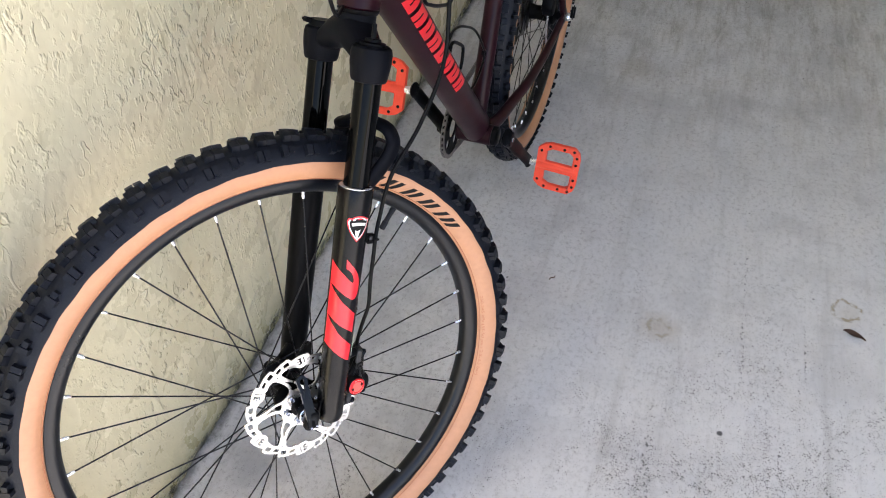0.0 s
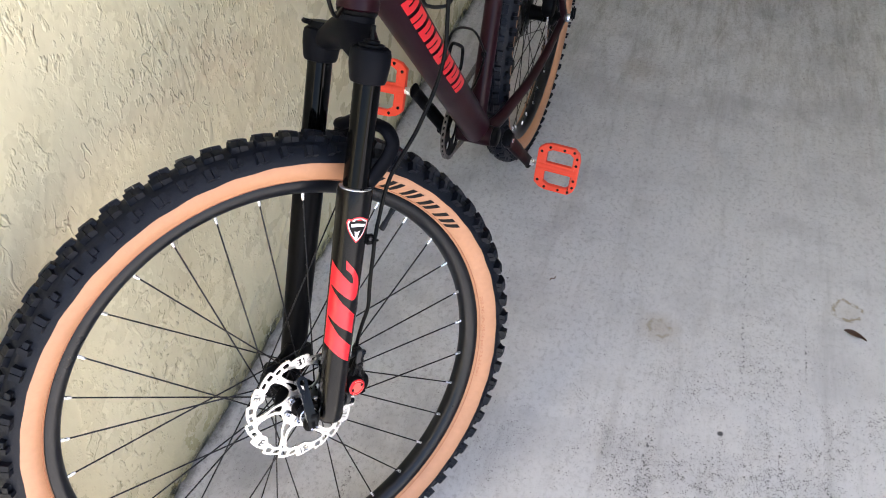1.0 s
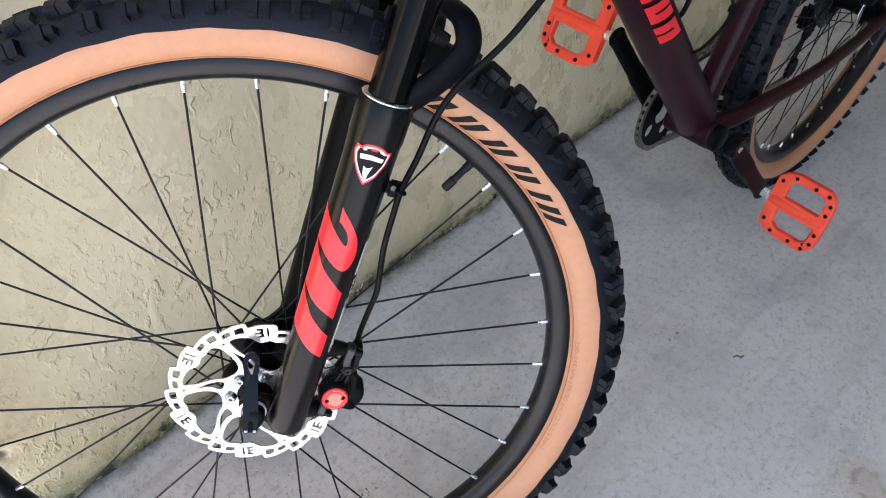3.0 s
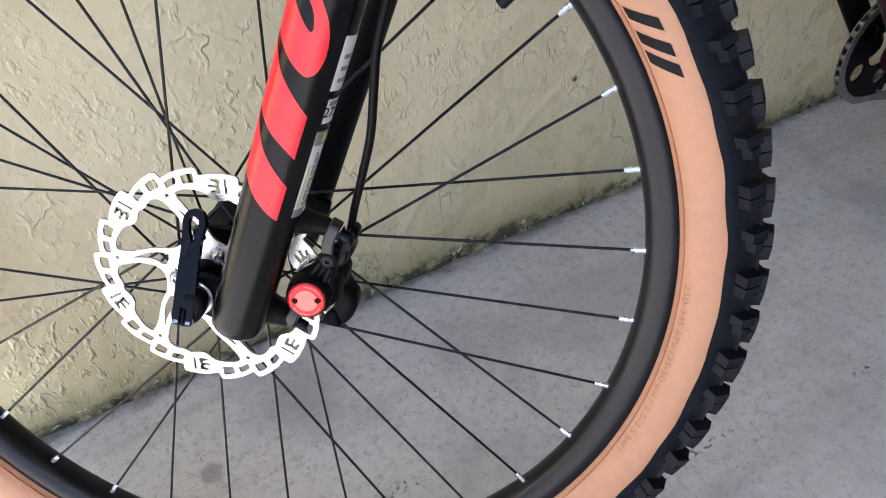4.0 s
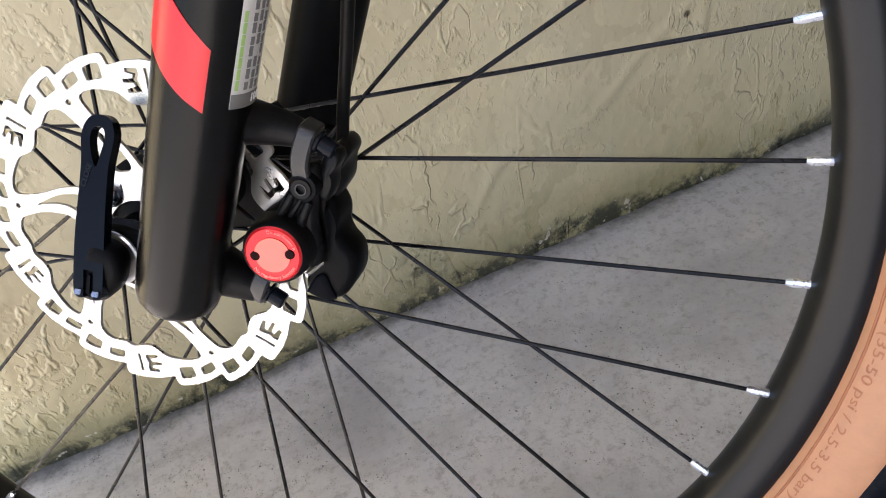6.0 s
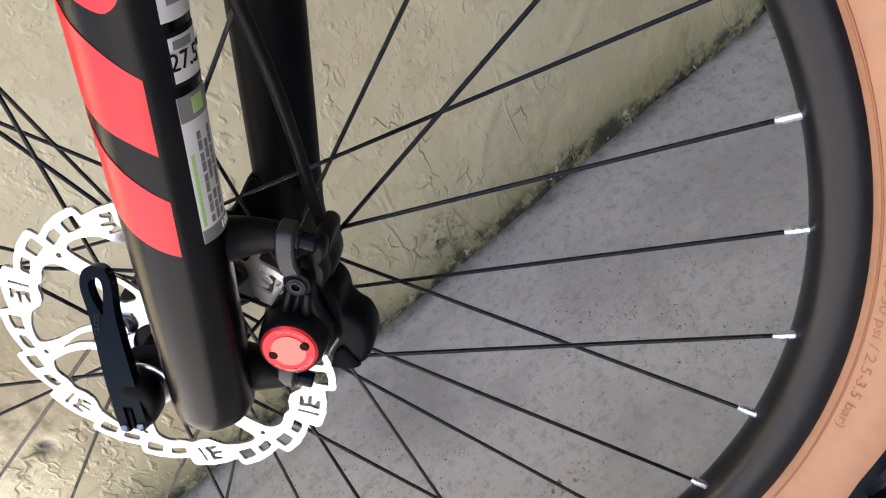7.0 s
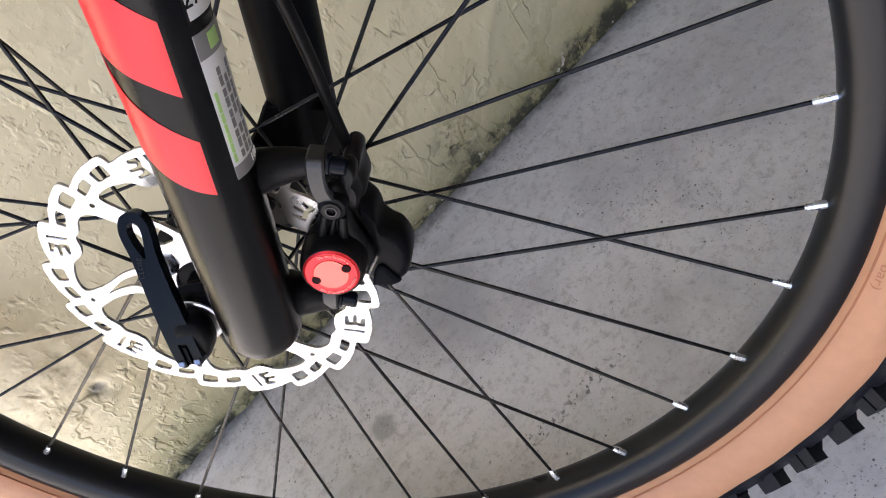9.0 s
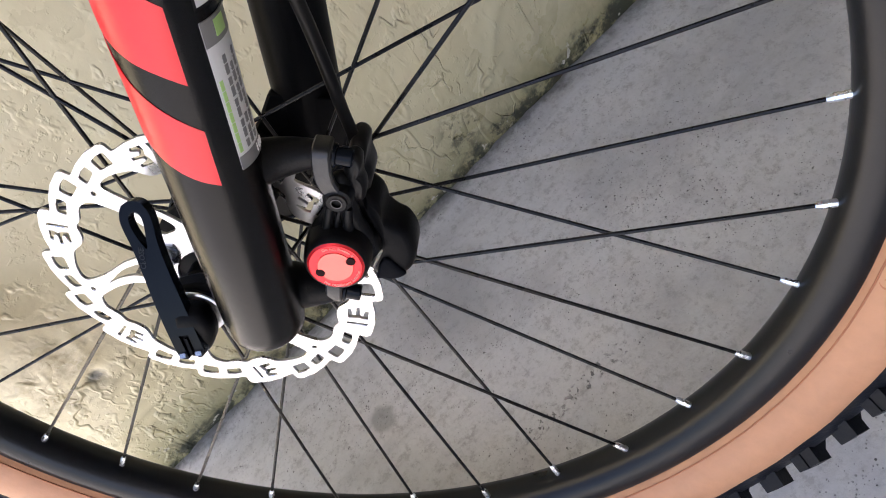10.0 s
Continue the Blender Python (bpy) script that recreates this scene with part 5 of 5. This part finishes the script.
for z in (-0.070, -0.146):
    part("jockey_wheel", plate([((0.019 + (0.0018 if i % 4 < 2 else -0.0018)) * math.cos(2 * math.pi * i / 44), (0.019 + (0.0018 if i % 4 < 2 else -0.0018)) * math.sin(2 * math.pi * i / 44)) for i in range(44)], 0.006),
         plastic_black, der, "black toothed jockey wheel", MR @ pose(-0.010 + (0.0 if z > -0.1 else -0.018), 0.047, z))

# cranks, ring and chain -----------------------------------------------------------
MC = MB @ Matrix.Translation(BB)
CRANK = Vector((0.096, 0, -0.138))
part("bearing_cup", lathe([(0.0, -0.050), (0.0155, -0.050), (0.0205, -0.047), (0.0205, -0.0375), (0.0, -0.0375)], 28), black_alloy, bike, "black bottom bracket cup", MC)


def crank(side):
    end = Vector((0.104, 0, -0.122)) if side < 0 else Vector((-0.098, 0, 0.135))
    y0, y1 = side * 0.070, side * (0.092 if side < 0 else 0.090)
    pts = [Vector((0, y0, 0)) - end * 0.09, Vector((0, y0, 0)), Vector((0, y0, 0)).lerp(end + Vector((0, y1, 0)), 0.5), end + Vector((0, y1, 0)), end * 1.07 + Vector((0, y1, 0))]
    arm = part("crank_arm", tube(smooth_path(pts, 6), [0.012] + [0.0185] * 6 + [0.0155] * 6 + [0.0135] * 6 + [0.0145] * 5 + [0.009], 20, squash=0.55, side=(CRANK.z, 0, -CRANK.x)), black_alloy, bike,
               "satin black crank arm", MC)
    part("spindle_cap", lathe([(0, side * 0.0700), (0.0150, side * 0.0700), (0.0165, side * 0.0740), (0.0150, side * 0.0790), (0.0060, side * 0.0800), (0, side * 0.0780)], 24), plastic_black, arm, "", MC)
    part("spindle_bolt", lathe([(0, side * 0.0795), (0.005, side * 0.0795), (0.005, side * 0.0815), (0, side * 0.0815)], 6), silver, arm, "bright spindle bolt", MC)
    return end + Vector((0, y1, 0))


def pedal(side, at, tip, turn):
    """An open platform with a centre axle tube, two windows and short pins."""
    m = MC @ Matrix.Translation(at) @ pose(0, 0, 0, 0, tip, turn)
    s = side
    ax = part("pedal", tube([(0, s * y, 0) for y in (0.022, 0.030, 0.070, 0.112, 0.114)], [0.0085, 0.0098, 0.0088, 0.0082, 0.0060], 20), orange, bike, "orange nylon platform pedal with dark pins", m)
    steel_end = part("pedal_axle", tube([(0, s * y, 0) for y in (-0.004, 0.006, 0.0065, 0.016, 0.0165, 0.024)], [0.0068, 0.0068, 0.0085, 0.0085, 0.0070, 0.0070], 6), silver, ax, "bright steel pedal axle", m)
    L, Wi, Wo = 0.0545, 0.021, 0.116
    out = [(-L + 0.014, Wi), (-L + 0.004, Wi + 0.012), (-L, Wi + 0.026), (-L, Wo - 0.016), (-L + 0.010, Wo - 0.004), (-0.030, Wo), (0.030, Wo), (L - 0.010, Wo - 0.004), (L, Wo - 0.016),
           (L, Wi + 0.026), (L - 0.004, Wi + 0.012), (L - 0.014, Wi)]
    holes = []
    for g in (-1, 1):
        holes.append([(g * 0.0105, Wi + 0.020), (g * (L - 0.020), Wi + 0.020), (g * (L - 0.0135), Wi + 0.032), (g * (L - 0.0135), Wo - 0.024), (g * (L - 0.020), Wo - 0.0155), (g * 0.0105, Wo - 0.0155)])
    bm = plate(out, 0.013, holes=holes)
    for v in bm.verts:      # lay the plate in x (its length) and y (along the axle)
        v.co = Vector((v.co.y, s * v.co.z, v.co.x))
    part("platform", bm, orange, ax, "", m, bevel=0.0022)
    spots = [(g * (L - 0.0075), Wi + y) for g in (-1, 1) for y in (0.026, 0.058, 0.080)] + [(g * 0.034, y) for g in (-1, 1) for y in (Wi + 0.0085, Wo - 0.007)] + [(g * 0.018, Wo - 0.007) for g in (-1, 1)]
    pin = tube([(-0.0095, 0, 0), (-0.0065, 0, 0), (0.0065, 0, 0), (0.0095, 0, 0)], 0.0019, 8)
    me = bpy.data.meshes.new("pin")
    pin.to_mesh(me)
    pin.free()
    for z, y in spots:
        part("pin", me, plastic_black, ax, "", m @ pose(0, s * y, z))
        part("pin_seat", me, plastic_black, ax, "", m @ pose(0, s * y, z) @ Matrix.Diagonal((0.72, 1.7, 1.7, 1)))


left_end, right_end = crank(-1), crank(1)
pedal(-1, left_end, 14, -4)
pedal(1, right_end, 24, 0)
teeth = []
for i in range(30 * 4):
    r = 0.0605 + (0.0028 if i % 4 in (1, 2) else -0.0020)
    a = 2 * math.pi * i / 120
    teeth.append((r * math.cos(a), r * math.sin(a)))
hol = [disc(0.0215, 24)] + [disc(0.0105, 16, 0, 0.038 * math.cos(radians(72 * k)), 0.038 * math.sin(radians(72 * k))) for k in range(5)]
ring = part("chainring", plate(teeth, 0.0030, holes=hol), black_alloy, bike, "black toothed chainring", MC @ pose(0, 0.0500, 0), smooth=False)
# chain: paired plates on rollers, over the ring and back to the cluster
h = MC.inverted() @ MR
c0, c1 = Vector((0, 0.050, 0)), h @ Vector((0, 0.0430, 0))
run = []
for i in range(20):
    a = radians(88 + 184 * i / 19)
    run.append(Vector((0.0612 * math.cos(a), 0.050, 0.0612 * math.sin(a))))
low = h @ Vector((-0.038, 0.047, -0.163))
high = c1 + Vector((-0.004, 0, 0.036))
line = [high.lerp(run[0], i / 34) for i in range(34)] + run + [run[-1].lerp(low, i / 30) + Vector((0, 0, -0.010 * math.sin(math.pi * i / 30))) for i in range(1, 31)]
link = block((0.0118, 0.0012, 0.0082), (0, -0.0030, 0))
block((0.0118, 0.0012, 0.0082), (0, 0.0030, 0), bm=link)
tube([(-0.0060, -0.0034, 0), (-0.0060, 0.0034, 0)], 0.0038, 8, bm=link)
me = bpy.data.meshes.new("chain_link")
link.to_mesh(me)
link.free()
dist, at = 0.0, 0.0
chain = None
for p, q in zip(line, line[1:]):
    step = (q - p).length
    while at <= dist + step:
        c = p.lerp(q, (at - dist) / step)
        d = (q - p).normalized()
        y = Vector((0, 1, 0))
        m = axes(d, (y - d * y.dot(d)).normalized(), d.cross((y - d * y.dot(d)).normalized()), c)
        ob = part("chain_link" if chain else "chain", me, chain_steel, chain or bike, "" if chain else "oily steel bicycle chain", MC @ m)
        chain = chain or ob
        at += 0.0127
    dist += step

# cable loop, guide and bottle cage ------------------------------------------------
loop = [(-0.690, -0.016, 0.640), (-0.676, -0.020, 0.660), (-0.655, -0.020, 0.664), (-0.611, -0.020, 0.648), (-0.542, -0.020, 0.606), (-0.490, -0.020, 0.548), (-0.480, -0.020, 0.525), (-0.498, -0.020, 0.506), (-0.538, -0.020, 0.495),
        (-0.571, -0.018, 0.500)]
cable = part("gear_cable", tube(smooth_path(loop, 8), 0.0022, 10), hose_black, bike, "looped black gear cable", MB)
part("cable_guide", block((0.010, 0.009, 0.014), (-0.480, -0.020, 0.530), pose(0, 0, 0, 0, 20, 0), 0.0028), plastic_black, cable, "black cable guide", MB)
cage = [(-0.652, -0.010, 0.610), (-0.634, -0.010, 0.628), (-0.590, -0.010, 0.602), (-0.577, -0.010, 0.588), (-0.580, -0.010, 0.570), (-0.590, -0.010, 0.556), (-0.615, -0.010, 0.552)]
part("bracket_wire", tube(smooth_path(cage, 4), 0.0030, 10), plastic_black, bike, "black wire bracket on the down tube", MB)
part("shift_cable", tube(smooth_path([(-0.860, -0.040, 0.850), (-0.836, -0.040, 0.800), (-0.812, -0.040, 0.782), (-0.773, -0.040, 0.763), (-0.733, -0.040, 0.750), (-0.705, -0.040, 0.765), (-0.690, -0.038, 0.800)], 6), 0.0026, 10), hose_black, bike,
     "black shift cable curving under the head tube", MB)
part("brake_cable", tube(smooth_path([(-1.030, 0.0, 0.960), (-1.022, 0.0, 0.900), (-1.014, 0.0, 0.867), (-0.996, 0.004, 0.848), (-0.965, 0.012, 0.842)], 6), 0.0024, 10), hose_black, bike, "black cable beside the head tube", MB)
tagged(bike)

# loose things on the slab -----------------------------------------------------------
bm = bmesh.new()
rows = []
for i in range(13):
    f = i / 12
    w = 0.0075 * math.sin(math.pi * f ** 0.72) ** 1.2 + 0.0004
    c = Vector((0.046 * (f - 0.5), 0.004 * math.sin(math.pi * f), 0.003 + 0.004 * f * f))
    rows.append([bm.verts.new(c + Vector((0, w * e, 0.0035 * abs(e) + 0.0006 * math.sin(9 * f)))) for e in (-1, -0.5, 0, 0.5, 1)])
for p, q in zip(rows, rows[1:]):
    for k in range(4):
        bm.faces.new((p[k], p[k + 1], q[k + 1], q[k]))
bmesh.ops.solidify(bm, geom=bm.faces[:], thickness=0.0006)
tagged(part("dry_leaf", bm, leaf_brown, m=pose(0.679, -0.8853, 0.0005, 0, 0, -118)), "small curled dry brown leaf on the slab", "leaf")
bm = tube(smooth_path([(0, 0, 0.002), (0.006, 0.002, 0.003), (0.012, -0.001, 0.002), (0.017, 0.002, 0.002)], 4), 0.0012, 6)
tagged(part("twig", bm, leaf_brown, m=pose(0.655, -0.2587, 0, 0, 0, -40)), "tiny dark twig lying on the slab", "twig")
